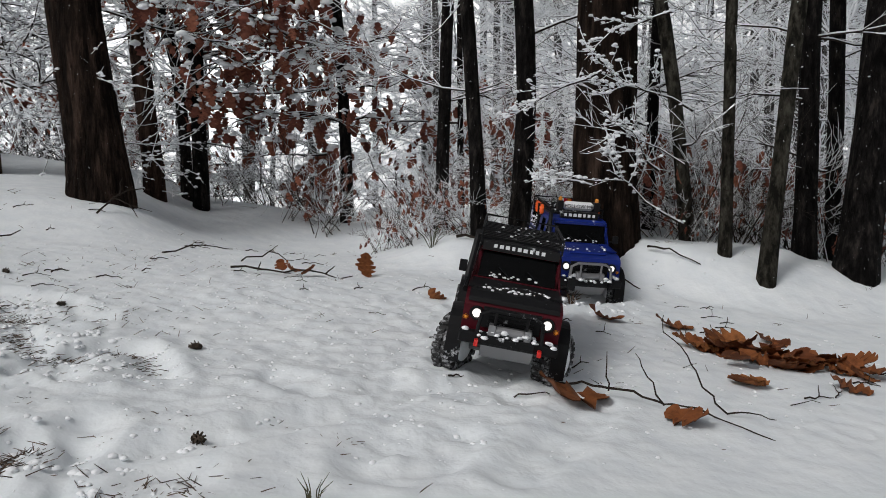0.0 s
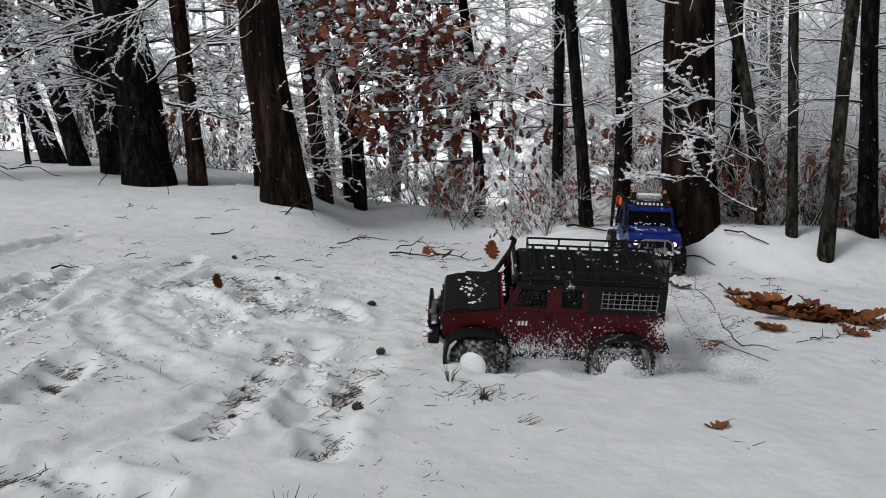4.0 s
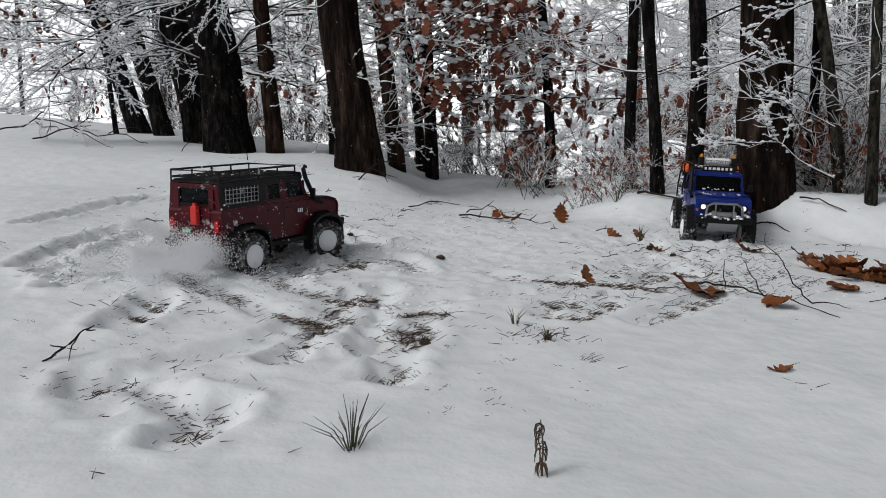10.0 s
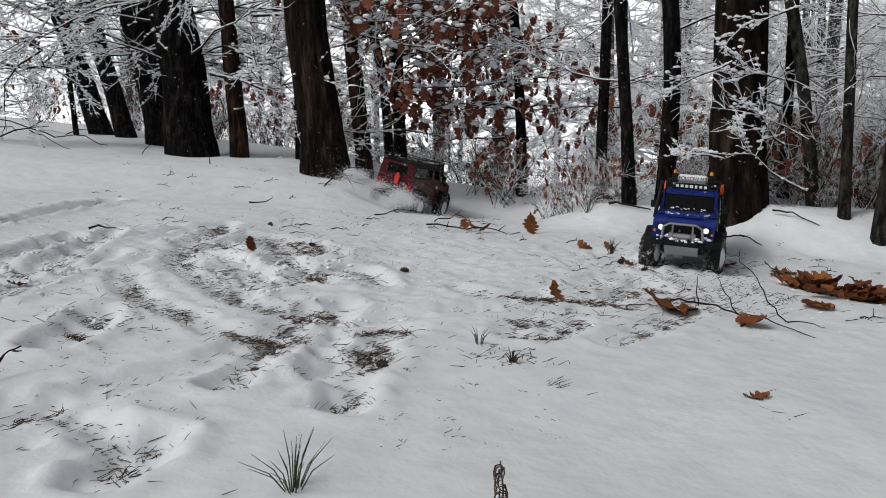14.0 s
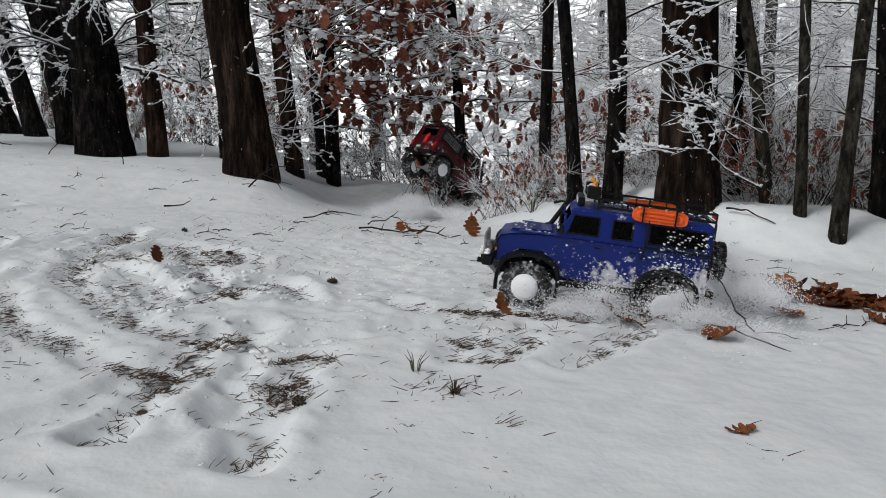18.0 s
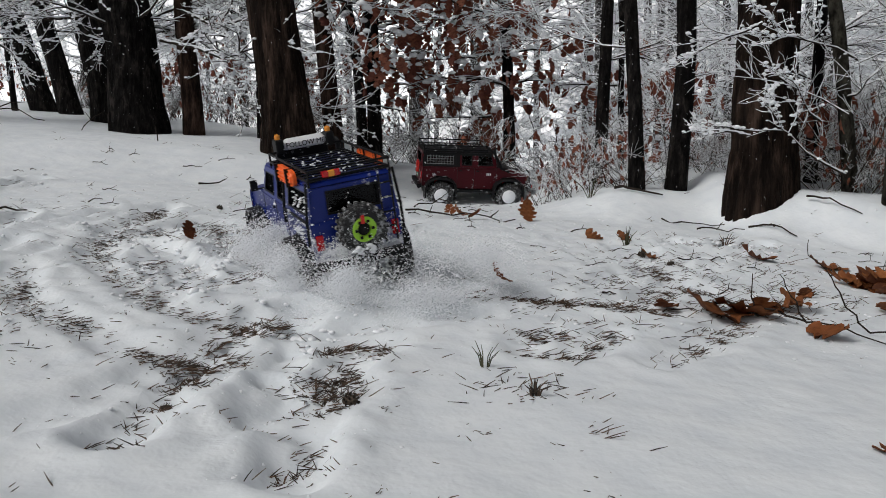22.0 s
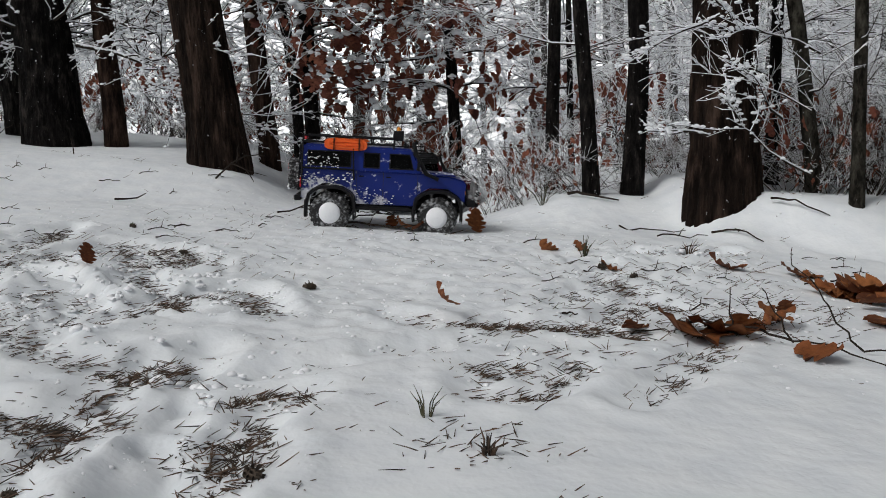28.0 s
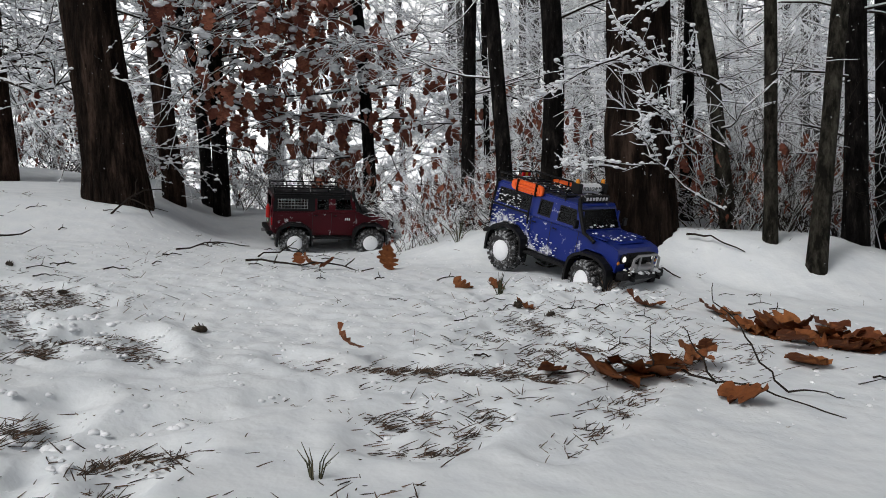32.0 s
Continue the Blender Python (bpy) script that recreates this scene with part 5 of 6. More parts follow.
rg_ = random.Random(33)
for k_ in range(30):
    u_ = rg_.random()
    fallen_leaf(1.10 + 0.34 * u_ + rg_.gauss(0, 0.03), 2.15 - 0.16 * u_ + rg_.gauss(0, 0.055), rg_.uniform(0, 360), rg_.uniform(0.7, 1.2), rg_.uniform(-20, 20), rg_.uniform(-24, 24), 0.004 + 0.02 * rg_.random(), k_, "dry oak leaf in an orange-brown heap on snow")
bared_leaves = []
for k_, (x_, y_, a_, s_, t_) in enumerate(((1.18, 2.38, 80, 1.1, 20), (1.0, 2.42, 60, 1.0, 18), (1.08, 1.87, 110, 1.0, 12), (0.66, 1.79, 95, 1.5, 20), (0.78, 1.84, 130, 0.8, 40), (0.88, 1.92, 60, 0.8, 30), (0.68, 2.36, 70, 0.6, 30), (0.58, 2.6, 110, 0.6, 30), (1.3, 1.84, 45, 0.9, 20), (1.4, 1.92, 100, 0.8, 25), (1.38, 2.24, 70, 0.9, 25), (0.93, 1.97, 160, 0.55, 40))):
    leaf_ = fallen_leaf(x_, y_, a_, s_, t_, rg_.uniform(-18, 18), 0.006, k_ + 1, "curled rusty oak leaf lying on the snow")
    if k_ in (4, 5, 11):
        bared_leaves.append(leaf_)
fallen_leaf(0.43, 2.96, 20, 0.85, 62, 15, 0.03, 1, "oak leaf standing upright in the snow")
fallen_leaf(0.20, 2.92, 70, 0.6, 30, 20, 0.02, 2)
fallen_leaf(0.25, 2.9, 130, 0.6, -20, 20, 0.018, 3)
fallen_leaf(0.17, 2.97, 10, 0.5, 40, 0, 0.02, 4)
bared_leaves.append(fallen_leaf(0.56, 1.80, 140, 0.6, 20, 10, 0.015, 1))
bared_leaves.append(fallen_leaf(0.72, 1.80, 75, 1.5, 12, 16, 0.012, 0, "large rusty oak leaf laid bare by the wheels"))
bared_leaves.append(fallen_leaf(0.84, 1.86, 250, 1.1, 16, -14, 0.012, 3, "large rusty oak leaf laid bare by the wheels"))
fallen_leaf(0.63, 1.1, 100, 0.5, 0, 4, 0.001, 1, "small brown leaf lying on smooth snow")
fallen_leaf(-0.5, 2.18, 40, 0.55, 55, 20, 0.02, 5, "brown leaf sticking up from the churned snow")
fallen_leaf(-0.98, 1.72, 100, 0.5, 10, 10, 0.01, 3)
fallen_leaf(0.66, 2.56, 100, 0.5, 40, 20, 0.014, 3)
fallen_leaf(0.83, 1.66, 215, 0.85, 8, 25, 0.012, 4, "curled strip of bark half covered in snow")
loose_leaf = fallen_leaf(0.36, 1.67, 30, 0.6, 50, 10, 0.02, 2, "loose oak leaf stirred up by the wheels")


def crook(pts, rng):
    """Adds kinks between the points of a twig."""
    out = []
    for a, b in zip(pts, pts[1:]):
        ln = math.dist(a, b)
        out.append(tuple(a))
        for u in (0.35, 0.7):
            out.append(tuple(p + (q - p) * u + rng.gauss(0, 0.05) * ln for p, q in zip(a, b)))
    return out + [tuple(pts[-1])]


def make_stick(pts, r, label, forks=(), snow=False, mat=None):
    """A fallen stick with side shoots; points are x, y and height over the snow."""
    x0, y0, _ = pts[0]
    at = (x0, y0, ground_z(x0, y0))
    b = Build()
    rng = random.Random(int(x0 * 1000) + int(y0 * 7000))
    loc = [(x - x0, y - y0, ground_z(x, y) + h - at[2]) for x, y, h in crook(pts, rng)]
    b.tube(loc, [r * (1 - 0.6 * i / (len(loc) - 1)) for i in range(len(loc))], 6, 0, 0.15, random.Random(3))
    ob = part("stick", b, mat or TWIG, None, at=pose(*at))
    tagged(ob, label, "stick", "fallen sticks")
    for f in forks:
        q = Build()
        f = crook(f, rng)
        q.tube([(x - x0, y - y0, ground_z(x, y) + h - at[2]) for x, y, h in f], [r * (0.7 - 0.5 * i / len(f)) for i in range(len(f))], 5)
        part("shoot", q, mat or TWIG, ob)


make_stick([(0.66, 1.86, 0.01), (0.70, 1.835, 0.02), (0.74, 1.80, 0.015), (0.78, 1.775, 0.022), (0.82, 1.73, 0.012), (0.86, 1.70, 0.016), (0.90, 1.66, 0.006), (0.95, 1.58, 0.0)], 0.0028, "thin dark forked twig with upright shoots",
           [[(0.74, 1.80, 0.01), (0.735, 1.80, 0.05), (0.74, 1.81, 0.085)], [(0.82, 1.73, 0.01), (0.79, 1.74, 0.06), (0.77, 1.75, 0.10)],
            [(0.93, 1.70, 0.005), (0.885, 1.71, 0.05), (0.87, 1.74, 0.10), (0.83, 1.76, 0.14), (0.835, 1.77, 0.17)], [(0.93, 1.70, 0.004), (0.97, 1.69, 0.01), (1.02, 1.68, 0.0)]])
make_stick([(0.02, 2.93, 0.012), (0.13, 2.92, 0.014), (0.26, 2.91, 0.016), (0.38, 2.87, 0.012)], 0.0036, "dark stick lying across the snow", [[(0.3, 2.9, 0.01), (0.33, 2.92, 0.03)], [(0.1, 2.92, 0.01), (0.11, 2.93, 0.035)]])
make_stick([(0.80, 3.27, 0.012), (0.88, 3.24, 0.014), (0.97, 3.22, 0.01)], 0.006, "short dark stick on the snow")
make_stick([(-0.47, 3.64, 0.0), (-0.42, 3.7, 0.05), (-0.37, 3.74, 0.09), (-0.3, 3.8, 0.12)], 0.004, "bare forked twig standing in the snow",
           [[(-0.42, 3.7, 0.05), (-0.36, 3.68, 0.05), (-0.28, 3.68, 0.06)], [(-0.40, 3.72, 0.06), (-0.39, 3.74, 0.13)], [(-0.36, 3.68, 0.05), (-0.33, 3.66, 0.02)]])
make_stick([(-0.70, 0.97, 0.0), (-0.675, 1.0, 0.018), (-0.66, 1.03, 0.036), (-0.64, 1.05, 0.046)], 0.0026, "crooked dark twig sticking out of the snow", [[(-0.66, 1.03, 0.036), (-0.665, 1.01, 0.02), (-0.66, 0.98, -0.004)], [(-0.675, 1.0, 0.018), (-0.70, 1.0, 0.022)], [(-0.65, 1.04, 0.04), (-0.63, 1.03, 0.044)]])
make_stick([(1.3, 1.62, 0.008), (1.42, 1.60, 0.012), (1.52, 1.50, 0.01), (1.62, 1.40, 0.006)], 0.004, "long thin twig on the snow", [[(1.42, 1.6, 0.01), (1.46, 1.64, 0.03)]])
make_stick([(-0.2, 3.2, 0.004), (-0.08, 3.28, 0.03), (0.02, 3.3, 0.02)], 0.003, "thin bare twig on the snow")
make_stick([(0.05, 3.15, 0.004), (0.14, 3.2, 0.03), (0.22, 3.18, 0.01)], 0.003, "thin bare twig on the snow", [[(0.14, 3.2, 0.03), (0.17, 3.23, 0.05)]])
make_stick([(-1.1, 2.46, 0.006), (-1.02, 2.49, 0.012)], 0.004, "short dark stick on the snow")
make_stick([(-0.75, 3.3, 0.01), (-0.66, 3.36, 0.02)], 0.004, "short dark stick on the snow")
make_stick([(-2.5, 4.5, 0.02), (-2.3, 4.6, 0.09), (-2.05, 4.62, 0.07), (-1.85, 4.6, 0.02)], 0.005, "fallen branch in the snow", [[(-2.3, 4.6, 0.09), (-2.25, 4.7, 0.15), (-2.1, 4.75, 0.17)], [(-2.3, 4.6, 0.08), (-2.15, 4.5, 0.05), (-2.0, 4.45, 0.0)], [(-2.1, 4.62, 0.07), (-1.95, 4.7, 0.11)]])
make_stick([(-2.9, 4.7, 0.03), (-2.6, 4.75, 0.12), (-2.3, 4.85, 0.10)], 0.006, "fallen branch in the snow", [[(-2.6, 4.75, 0.12), (-2.5, 4.7, 0.2), (-2.35, 4.75, 0.22)], [(-2.6, 4.75, 0.1), (-2.4, 4.65, 0.06)]])
make_stick([(-1.55, 4.3, 0.0), (-1.52, 4.34, 0.05), (-1.47, 4.36, 0.09)], 0.003, "bare twig standing in the snow", [[(-1.52, 4.34, 0.05), (-1.56, 4.36, 0.09)]])
make_stick([(-1.1, 4.0, 0.0), (-1.12, 4.04, 0.06)], 0.003, "bare twig standing in the snow")
make_stick([(1.00, 2.92, 0.006), (1.06, 2.90, 0.012), (1.14, 2.86, 0.008)], 0.003, "thin dark twig on the bank", [[(1.06, 2.90, 0.01), (1.09, 2.93, 0.03)]])
make_stick([(0.92, 3.06, 0.006), (1.02, 3.02, 0.012), (1.12, 2.99, 0.008)], 0.003, "long thin twig on the bank")
make_stick([(1.16, 2.88, 0.004), (1.22, 2.82, 0.014), (1.27, 2.76, 0.006)], 0.004, "dark stick at the foot of the pine", [[(1.22, 2.82, 0.01), (1.2, 2.8, 0.03)]])
make_stick([(1.36, 2.90, 0.03), (1.42, 2.86, 0.03), (1.5, 2.80, 0.006)], 0.004, "dark stick at the foot of the pine")
scatter_rng = random.Random(91)
for k in range(66):
    x, y = (scatter_rng.uniform(0.35, 1.5), scatter_rng.uniform(1.7, 2.75)) if k < 30 else (scatter_rng.uniform(-1.5, 0.4), scatter_rng.uniform(2.5, 3.7))
    a, ln = scatter_rng.uniform(-0.7, 0.7), scatter_rng.uniform(0.025, 0.075)
    dx, dy = ln * math.cos(a), ln * math.sin(a)
    make_stick([(x, y, 0.002), (x + 0.5 * dx, y + 0.5 * dy, 0.007), (x + dx, y + dy, 0.003)], scatter_rng.uniform(0.0012, 0.0024), "short thin twig lying on the snow",
               [[(x + 0.5 * dx, y + 0.5 * dy, 0.006), (x + 0.65 * dx - 0.3 * dy, y + 0.65 * dy + 0.3 * dx, scatter_rng.uniform(0.01, 0.03))]] if k % 2 else ())


# ---- snow thrown up by the wheels: clumps in rigid pieces ----
def crumb(b, p, r, rng):
    """A small lump of snow with eight faces."""
    v = [(p[0] + dx * r * rng.uniform(0.6, 1.3), p[1] + dy * r * rng.uniform(0.6, 1.3), p[2] + dz * r * rng.uniform(0.6, 1.2)) for dx, dy, dz in ((1, 0, 0), (0, 1, 0), (-1, 0, 0), (0, -1, 0), (0, 0, 1), (0, 0, -1))]
    b.add(v, [(0, 1, 4), (1, 2, 4), (2, 3, 4), (3, 0, 4), (1, 0, 5), (2, 1, 5), (3, 2, 5), (0, 3, 5)])


def mote(b, p, r, rng):
    """A grain of powder snow with four faces."""
    a = rng.uniform(0, 2.1)
    v = [(p[0] + r * math.cos(a + k * 2.1), p[1] + r * math.sin(a + k * 2.1), p[2] - 0.5 * r) for k in range(3)] + [(p[0], p[1], p[2] + r)]
    b.add(v, [(2, 1, 0), (0, 1, 3), (1, 2, 3), (2, 0, 3)])


def make_spray(seed, label, reach, rise, along=0.0):
    """Billows of powder with flying crumbs, dense at the wheel and thin at the rim; along stretches it down the flank."""
    rng = random.Random(seed)
    b = Build()
    for k in range(17):
        u = rng.random() ** 1.2
        d, a = reach * u, rng.gauss(0, 0.7)
        cx, cy = d * math.sin(a) * (1.0 if not along else 0.4), -d * math.cos(a) + rng.uniform(-along, along)
        cz, w = rise * rng.random() * (0.25 + u * (1.1 - u)), rng.uniform(0.015, 0.032) * (0.7 + 0.8 * u)
        for j in range(2000):
            q = rng.random() ** 0.5
            mote(b, (cx + rng.gauss(0, w) * q * 1.3, cy + rng.gauss(0, w) * q * 1.3, max(-0.01, cz + rng.gauss(0, w * 0.75) * q)), rng.uniform(0.0007, 0.0019), rng)
    for k in range(8000 if along else 1800):
        u = rng.random() ** 1.3
        d, a = reach * u, rng.gauss(0, 0.9)
        z = rise * abs(rng.gauss(0, 0.55)) * (0.35 + u * (1.3 - u))
        r = rng.uniform(0.0006, 0.0016) if k % 9 else rng.uniform(0.0016, 0.0036) * (1.2 - 0.6 * u)
        crumb(b, (d * math.sin(a) * (1.2 if not along else 0.5), -d * math.cos(a) + rng.uniform(-along, along), z - 0.01), r, rng)
    for k in range(130):
        snow_dab(b, (rng.gauss(0, 0.06), rng.gauss(-0.03, 0.07) + rng.uniform(-along, along), abs(rng.gauss(0, 0.008)) - 0.014), rng.uniform(0.004, 0.012), rng, 0)
    return tagged(part("snow_spray", b, SNOWCAP, None), label, "snow spray", "snow sprays", "stuff")


red_sprays = [make_spray(k, "powder snow thrown up by spinning wheels", 0.34, 0.26) for k in (1, 2)] + [make_spray(5, "sheet of snow crumbs flung up beside the truck", 0.16, 0.18, 0.18)]
blue_sprays = [make_spray(k, "powder snow thrown up by spinning wheels", 0.34, 0.26) for k in (3, 4)] + [make_spray(6, "sheet of snow crumbs flung up beside the truck", 0.18, 0.16, 0.2)]


def make_crumbs():
    """Crumbs of broken snow lying about the churned tracks."""
    rng = random.Random(17)
    b = Build()
    for strip, half, n, since in STRIPS:
        pts = rut_points(strip)
        for k in range(n // 4 + 20 if since == 0 else 12):
            x, y = rng.choice(pts)
            x, y = x + rng.gauss(0, 0.07), y + rng.gauss(0, 0.06)
            snow_dab(b, (x, y, ground_z(x, y) - 0.001), rng.uniform(0.0015, 0.007 if y > 1.5 else 0.0035) * rng.uniform(0.4, 1.2), rng, 0)
    for k in range(2000):
        x, y = rng.gauss(0.1, 0.9), rng.gauss(2.4, 0.6)
        if y > 1.5:
            snow_dab(b, (x, y, ground_z(x, y) - 0.001), rng.uniform(0.0015, 0.006), rng, 0)
    for k in range(420):
        x, y = rng.choice(rut_points(rng.choice([q[0] for q in STRIPS if q[3] == 0])))
        x, y = x + rng.gauss(0, 0.06), y + rng.gauss(0, 0.05)
        if y < 1.4:
            continue
        r = rng.uniform(0.005, 0.013)
        for j in range(3):
            snow_dab(b, (x + rng.gauss(0, r * 0.7), y + rng.gauss(0, r * 0.7), ground_z(x, y) - 0.1 * r), r * rng.uniform(0.45, 0.9), rng, 0)
    tagged(part("snow_crumbs", b, SNOWCAP, None, smooth=True), "crumbs of broken snow scattered along the tracks", "snow", kind="stuff")


make_crumbs()


# ---- what moves ----
def truck_pose(x, y, heading, nose=0.0, tilt=0.0, dz=0.0):
    """A truck standing on the slope: heading 0 looks along +y, nose raises the front, tilt leans it to its right."""
    e = 0.16
    n = Vector((slope(x - e, y) - slope(x + e, y), slope(x, y - e) - slope(x, y + e), 2 * e)).normalized()
    f = Vector((-math.sin(radians(heading)), math.cos(radians(heading)), 0))
    f = (f - n * f.dot(n)).normalized()
    r = f.cross(n)
    m = Matrix((r, f, n)).transposed().to_4x4()
    return Matrix.Translation((x, y, slope(x, y) - 0.018 + dz)) @ m @ pose(0, 0, 0, nose, tilt, 0)


RED_RUN = [
    (0, 0.614, 2.10, 163, 0, -5, 0),
    (1, 0.632, 2.12, 148, 0, -9, 0),
    (1.5, 0.632, 2.11, 140, 0, -11, 0),
    (2, 0.636, 2.09, 131, 0, -13, 0),
    (2.5, 0.64, 2.065, 122, 0, -13, 0),
    (4.5, 0.262, 1.47, 74, 0, -18, 0),
    (5, 0.145, 1.44, 66, 0, -20, 0),
    (5.5, 0.038, 1.42, 58, 0, -22, 0),
    (6, -0.045, 1.42, 52, 0, -21.5, 0),
    (6.5, -0.13, 1.43, 47, 0, -21, 0),
    (7, -0.205, 1.49, 40, 0, -18, 0),
    (7.5, -0.31, 1.56, 25, 0, -18, 0),
    (8, -0.375, 1.60, 17, 2, -16, 0),
    (8.5, -0.455, 1.665, 5, 3.5, -12, 0),
    (9, -0.512, 1.72, -8, 4.5, -8, 0),
    (9.5, -0.535, 1.815, -19, 2.5, -4, 0),
    (10, -0.545, 1.95, -28, 0, -2.4, 0),
    (10.5, -0.535, 2.1, -38, 0, -1.8, 0),
    (11, -0.505, 2.28, -44, 0, -1.2, 0),
    (11.5, -0.465, 2.46, -49, 0, -0.6, 0),
    (12, -0.405, 2.66, -52, 0, 0, 0),
    (12.5, -0.335, 2.86, -50, 0, -0.7, 0),
    (13, -0.265, 3.1, -44, 0, -1.3, 0),
    (13.5, -0.188, 3.528, -36, 0, -2, 0),
    (14, -0.086, 3.941, -22, 0, -2.7, 0),
    (14.5, 0.045, 4.119, -20, 0, -3.3, 0),
    (16.5, 0.371, 4.156, -20, 8, -6, 0),
    (17, 0.394, 4.219, -30, 0, -5.3, 0.025),
    (17.5, 0.404, 4.247, -40, -26, -4.7, 0.05),
    (18, 0.404, 4.285, -50, -44, -4, 0.085),
    (18.5, 0.401, 4.346, -60, -38, -3, 0.07),
    (19, 0.385, 4.365, -65, -32, -2, 0.055),
    (19.5, 0.354, 4.341, -70, -16, -1, 0.028),
    (20, 0.3, 4.292, -75, -4, 0, 0),
    (21, 0.305, 4.224, -80, 0, 0, 0),
    (22, 0.317, 4.186, -82, 0, 0, 0),
    (32, 0.317, 4.186, -82, 0, 0, 0),
]
BLUE_RUN = [
    (0, 1.075, 2.90, 172, 0, 0, -0.012),
    (2.5, 1.045, 2.90, 172, 0.5, 0, -0.008),
    (4.5, 0.991, 2.80, 172, 0.8, 0, 0),
    (9, 0.964, 2.751, 173, 1.6, 0, 0),
    (12, 0.966, 2.746, 172, 2.2, 0, 0),
    (13, 0.954, 2.579, 168, 2.4, 0, 0),
    (13.5, 0.932, 2.559, 165, 2.5, 0, 0),
    (14, 0.904, 2.498, 160, 2.5, 0, 0),
    (14.5, 0.873, 2.37, 152, 2.6, 0, 0),
    (16.5, 0.792, 2.04, 122, 3, 0, 0),
    (17, 0.746, 2.021, 108, 3.3, 0, 0),
    (17.5, 0.687, 1.984, 92, 3.7, 0, 0),
    (18, 0.608, 1.942, 78, 4, 0, 0),
    (18.5, 0.517, 1.915, 76, 3.5, 0, 0),
    (19, 0.419, 1.904, 72, 3, -4, 0),
    (19.5, 0.313, 1.916, 68, 3.5, -8, 0),
    (20, 0.201, 1.939, 64, 4, -8.3, 0),
    (20.5, 0.099, 1.958, 60, 3.5, -8.7, 0),
    (21, 0.012, 1.976, 42, 3, -9, 0),
    (21.5, -0.072, 2.003, 30, 2.5, -10.5, 0),
    (22, -0.151, 2.05, 24, 2, -12, 0),
    (22.5, -0.223, 2.118, 11, 1.8, -8.5, 0),
    (23, -0.284, 2.206, 4, 1.7, -5, 0),
    (23.5, -0.326, 2.326, -4, 1.5, 2, 0),
    (24, -0.359, 2.476, -11, 1.3, 8, 0),
    (24.5, -0.399, 2.621, -18, 1.2, 7, 0),
    (26.5, -0.164, 2.959, -80, 0.5, 0, 0),
    (27, -0.082, 3.031, -88, 0.3, 0, 0),
    (27.5, 0.028, 3.076, -90, 0.2, 0, 0),
    (28, 0.146, 3.016, -93, 0, 0, 0),
    (28.5, 0.265, 2.994, -98, -1, 0, 0),
    (29, 0.398, 3.072, -105, -2, 0, 0),
    (29.5, 0.53, 3.084, -112, -3.5, 0, 0),
    (30, 0.648, 3.005, -122, -5, 0, 0),
    (30.5, 0.745, 2.942, -130, -6, 0, 0),
    (31, 0.829, 2.91, -139, -7, 0, 0),
    (31.5, 0.902, 2.894, -145, -7, 0, 0),
    (32, 0.957, 2.904, -149, -7, 0, 0),
]


def roll_wheels(wheels, run, steps, steer):
    """Turns the wheels with the way that the truck covers, a third more for slip, and steers the front pair."""
    ts = [r[0] for r in run]
    xs, ys = [r[1] for r in run], [r[2] for r in run]
    way, rows = 0.0, []
    last = None
    for k in range(steps + 1):
        t = 32.0 * k / steps
        p = (float(np.interp(t, ts, xs)), float(np.interp(t, ts, ys)))
        if last:
            way += min(0.07, 1.3 * math.hypot(p[0] - last[0], p[1] - last[1]))
        last = p
        rows.append((t, -math.degrees(way / WHEEL_R)))
    for w, s, y in wheels:
        turn = [float(np.interp(t, [q[0] for q in steer], [q[1] for q in steer])) if y > 0 else 0.0 for t, a in rows]
        walk(w, [(t, pose(s * 0.1, y, WHEEL_R, 0, 0, c) @ Matrix.Rotation(radians(a), 4, "X")) for (t, a), c in zip(rows, turn)])


def throw(spray, run, spans, side, back, seed, sway=28):
    """Keeps a spray at a wheel while it spins and lets it sink back into the snow when it stops."""
    rng = random.Random(seed)
    ts = [r[0] for r in run]
    xs, ys, hs = ([r[k] for r in run] for k in (1, 2, 3))
    rows, t = [], 0.0
    while t <= 32.001:
        x, y = float(np.interp(t, ts, xs)), float(np.interp(t, ts, ys))
        h = float(np.interp(t, ts, np.unwrap(hs, period=360)))
        up = any(a <= t <= b for a, b in spans)
        m = truck_pose(x, y, h, 0, 0, 0.0) @ pose(side, back, (0.0 if up else -0.32) + (rng.uniform(-0.02, 0.02) if up else 0), 0, rng.uniform(-sway, sway) * 0.4, rng.uniform(-sway, sway))
        rows.append((t, m))
        t += 0.25
    walk(spray, rows)


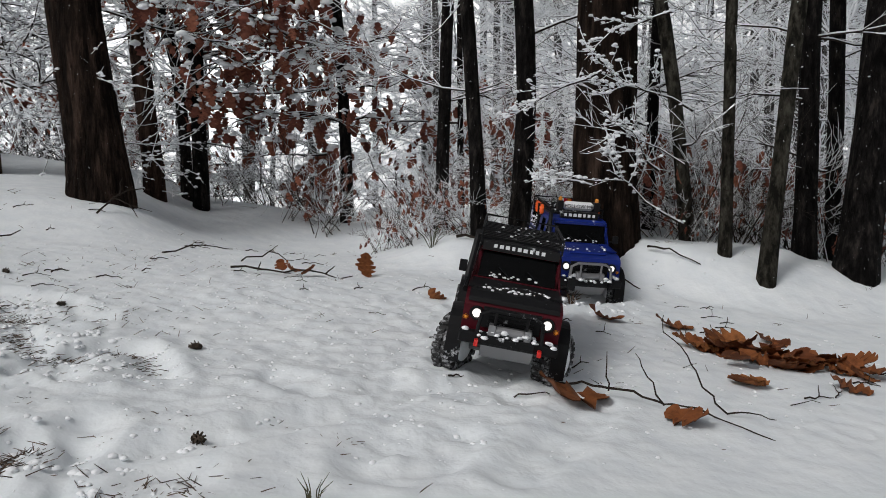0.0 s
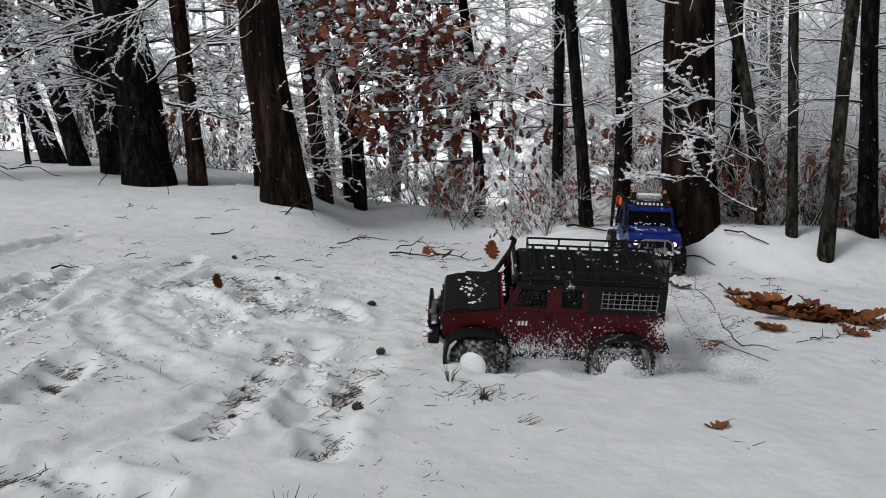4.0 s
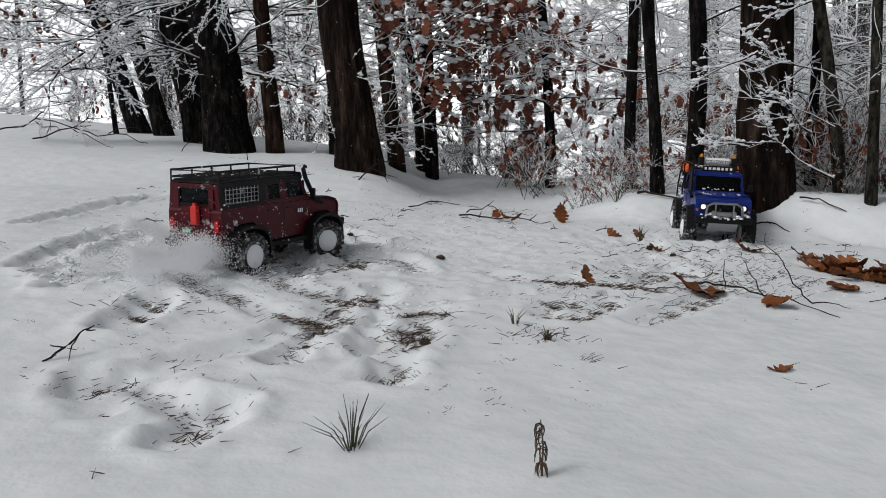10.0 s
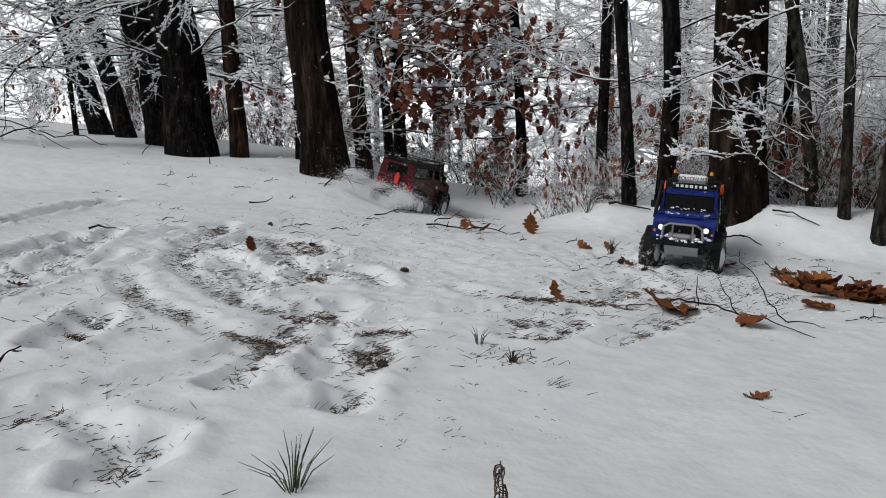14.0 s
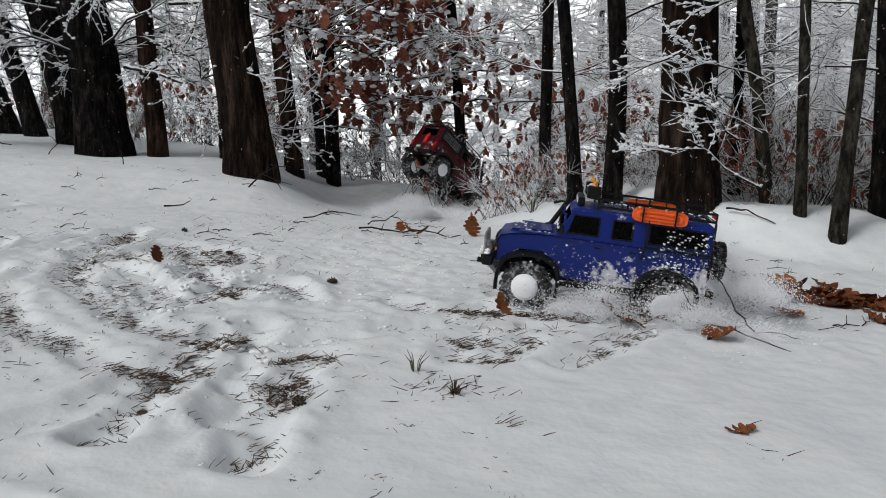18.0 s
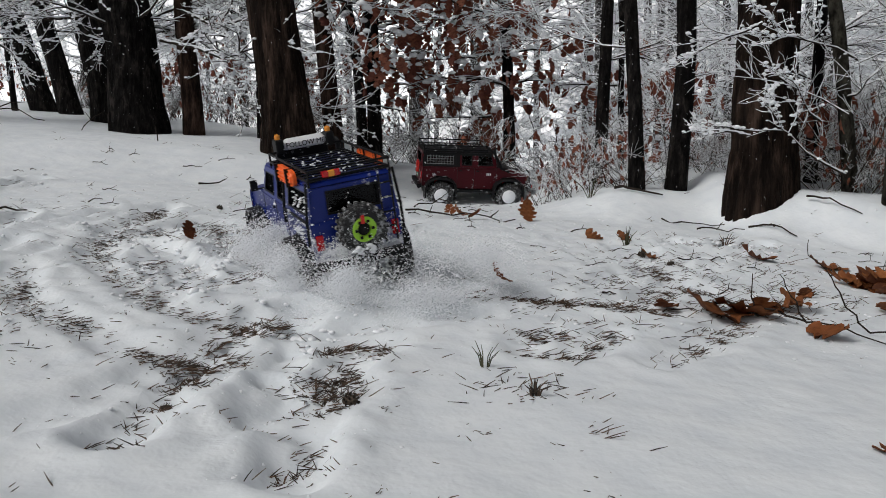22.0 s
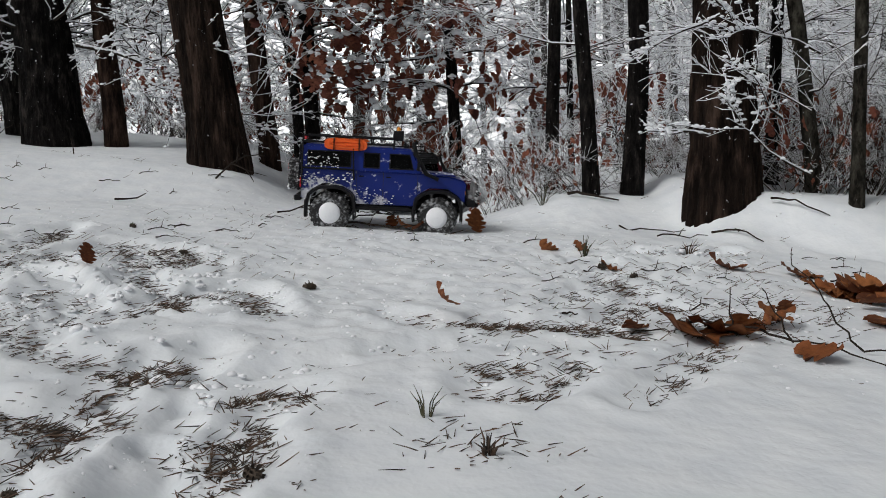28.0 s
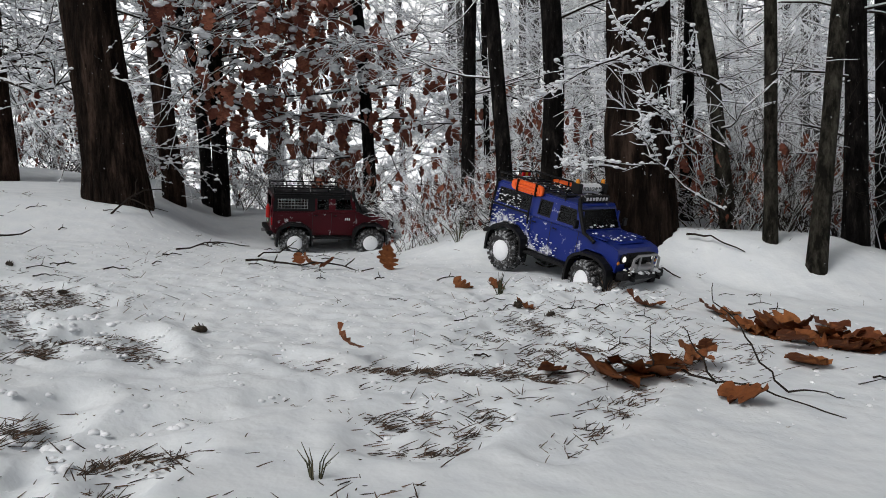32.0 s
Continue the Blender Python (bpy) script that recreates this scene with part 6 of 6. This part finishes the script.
def motions():
    walk(red_truck, [(t, truck_pose(*r)) for t, *r in RED_RUN])
    walk(blue_truck, [(t, truck_pose(*r)) for t, *r in BLUE_RUN])
    roll_wheels(red_wheels, RED_RUN, 200, [(0, -24), (3, -22), (6, -20), (11.5, -18), (12.5, 0), (32, 0)])
    roll_wheels(blue_wheels, BLUE_RUN, 200, [(0, 0), (13, 0), (15, -20), (17, -8), (19, -8), (21, -22), (25, -20), (26.5, 0), (28, -8), (32, -14)])
    throw(red_sprays[2], RED_RUN, [(4.0, 8.2)], -0.13, -0.05, 5, 6)
    throw(blue_sprays[2], BLUE_RUN, [(16.6, 22.4)], -0.14, 0.0, 6, 6)
    throw(red_sprays[0], RED_RUN, [(3.2, 11.8), (13.4, 17.3)], -0.1, -0.16, 1)
    throw(red_sprays[1], RED_RUN, [(4.0, 12.6), (13.6, 18.8)], 0.1, -0.14, 2)
    throw(blue_sprays[0], BLUE_RUN, [(15.5, 23.6)], -0.11, -0.14, 3)
    throw(blue_sprays[1], BLUE_RUN, [(15.8, 23.9)], 0.1, -0.16, 4)
    for ob, since in torn_up:
        walk(ob, [(0, pose(0, 0, -0.07)), (since - 0.3, pose(0, 0, -0.07)), (since + 0.3, pose(0, 0, 0)), (32, pose(0, 0, 0))])
    for ob in bared_leaves:
        m = ob.matrix_basis.copy()
        sunk = Matrix.Translation((0, 0, -0.09)) @ m
        walk(ob, [(0, sunk), (17.2, sunk), (18.2, m), (32, m)])
    z0, z1 = ground_z(0.36, 1.67) + 0.02, ground_z(0.24, 1.83) + 0.02
    zc = ground_z(0.0, 1.59)
    walk(run_over_cone, [(t, pose(0.0, 1.59, z, 80, 0, a)) for t, z, a in ((0, zc + 0.008, 40), (4.7, zc + 0.008, 40), (5.2, zc - 0.04, 70), (32, zc - 0.04, 70))])
    walk(loose_leaf, [(t, pose(x, y, z, a, 10, b)) for t, x, y, z, a, b in ((0, 0.36, 1.67, z0 - 0.09, 50, 30), (2.9, 0.36, 1.67, z0 - 0.09, 50, 30), (3.6, 0.36, 1.67, z0, 50, 30), (19.4, 0.36, 1.67, z0, 50, 30), (20.2, 0.32, 1.74, z0 + 0.06, 30, 60), (21, 0.24, 1.83, z1, 45, 80), (32, 0.24, 1.83, z1, 45, 80))])


motions()
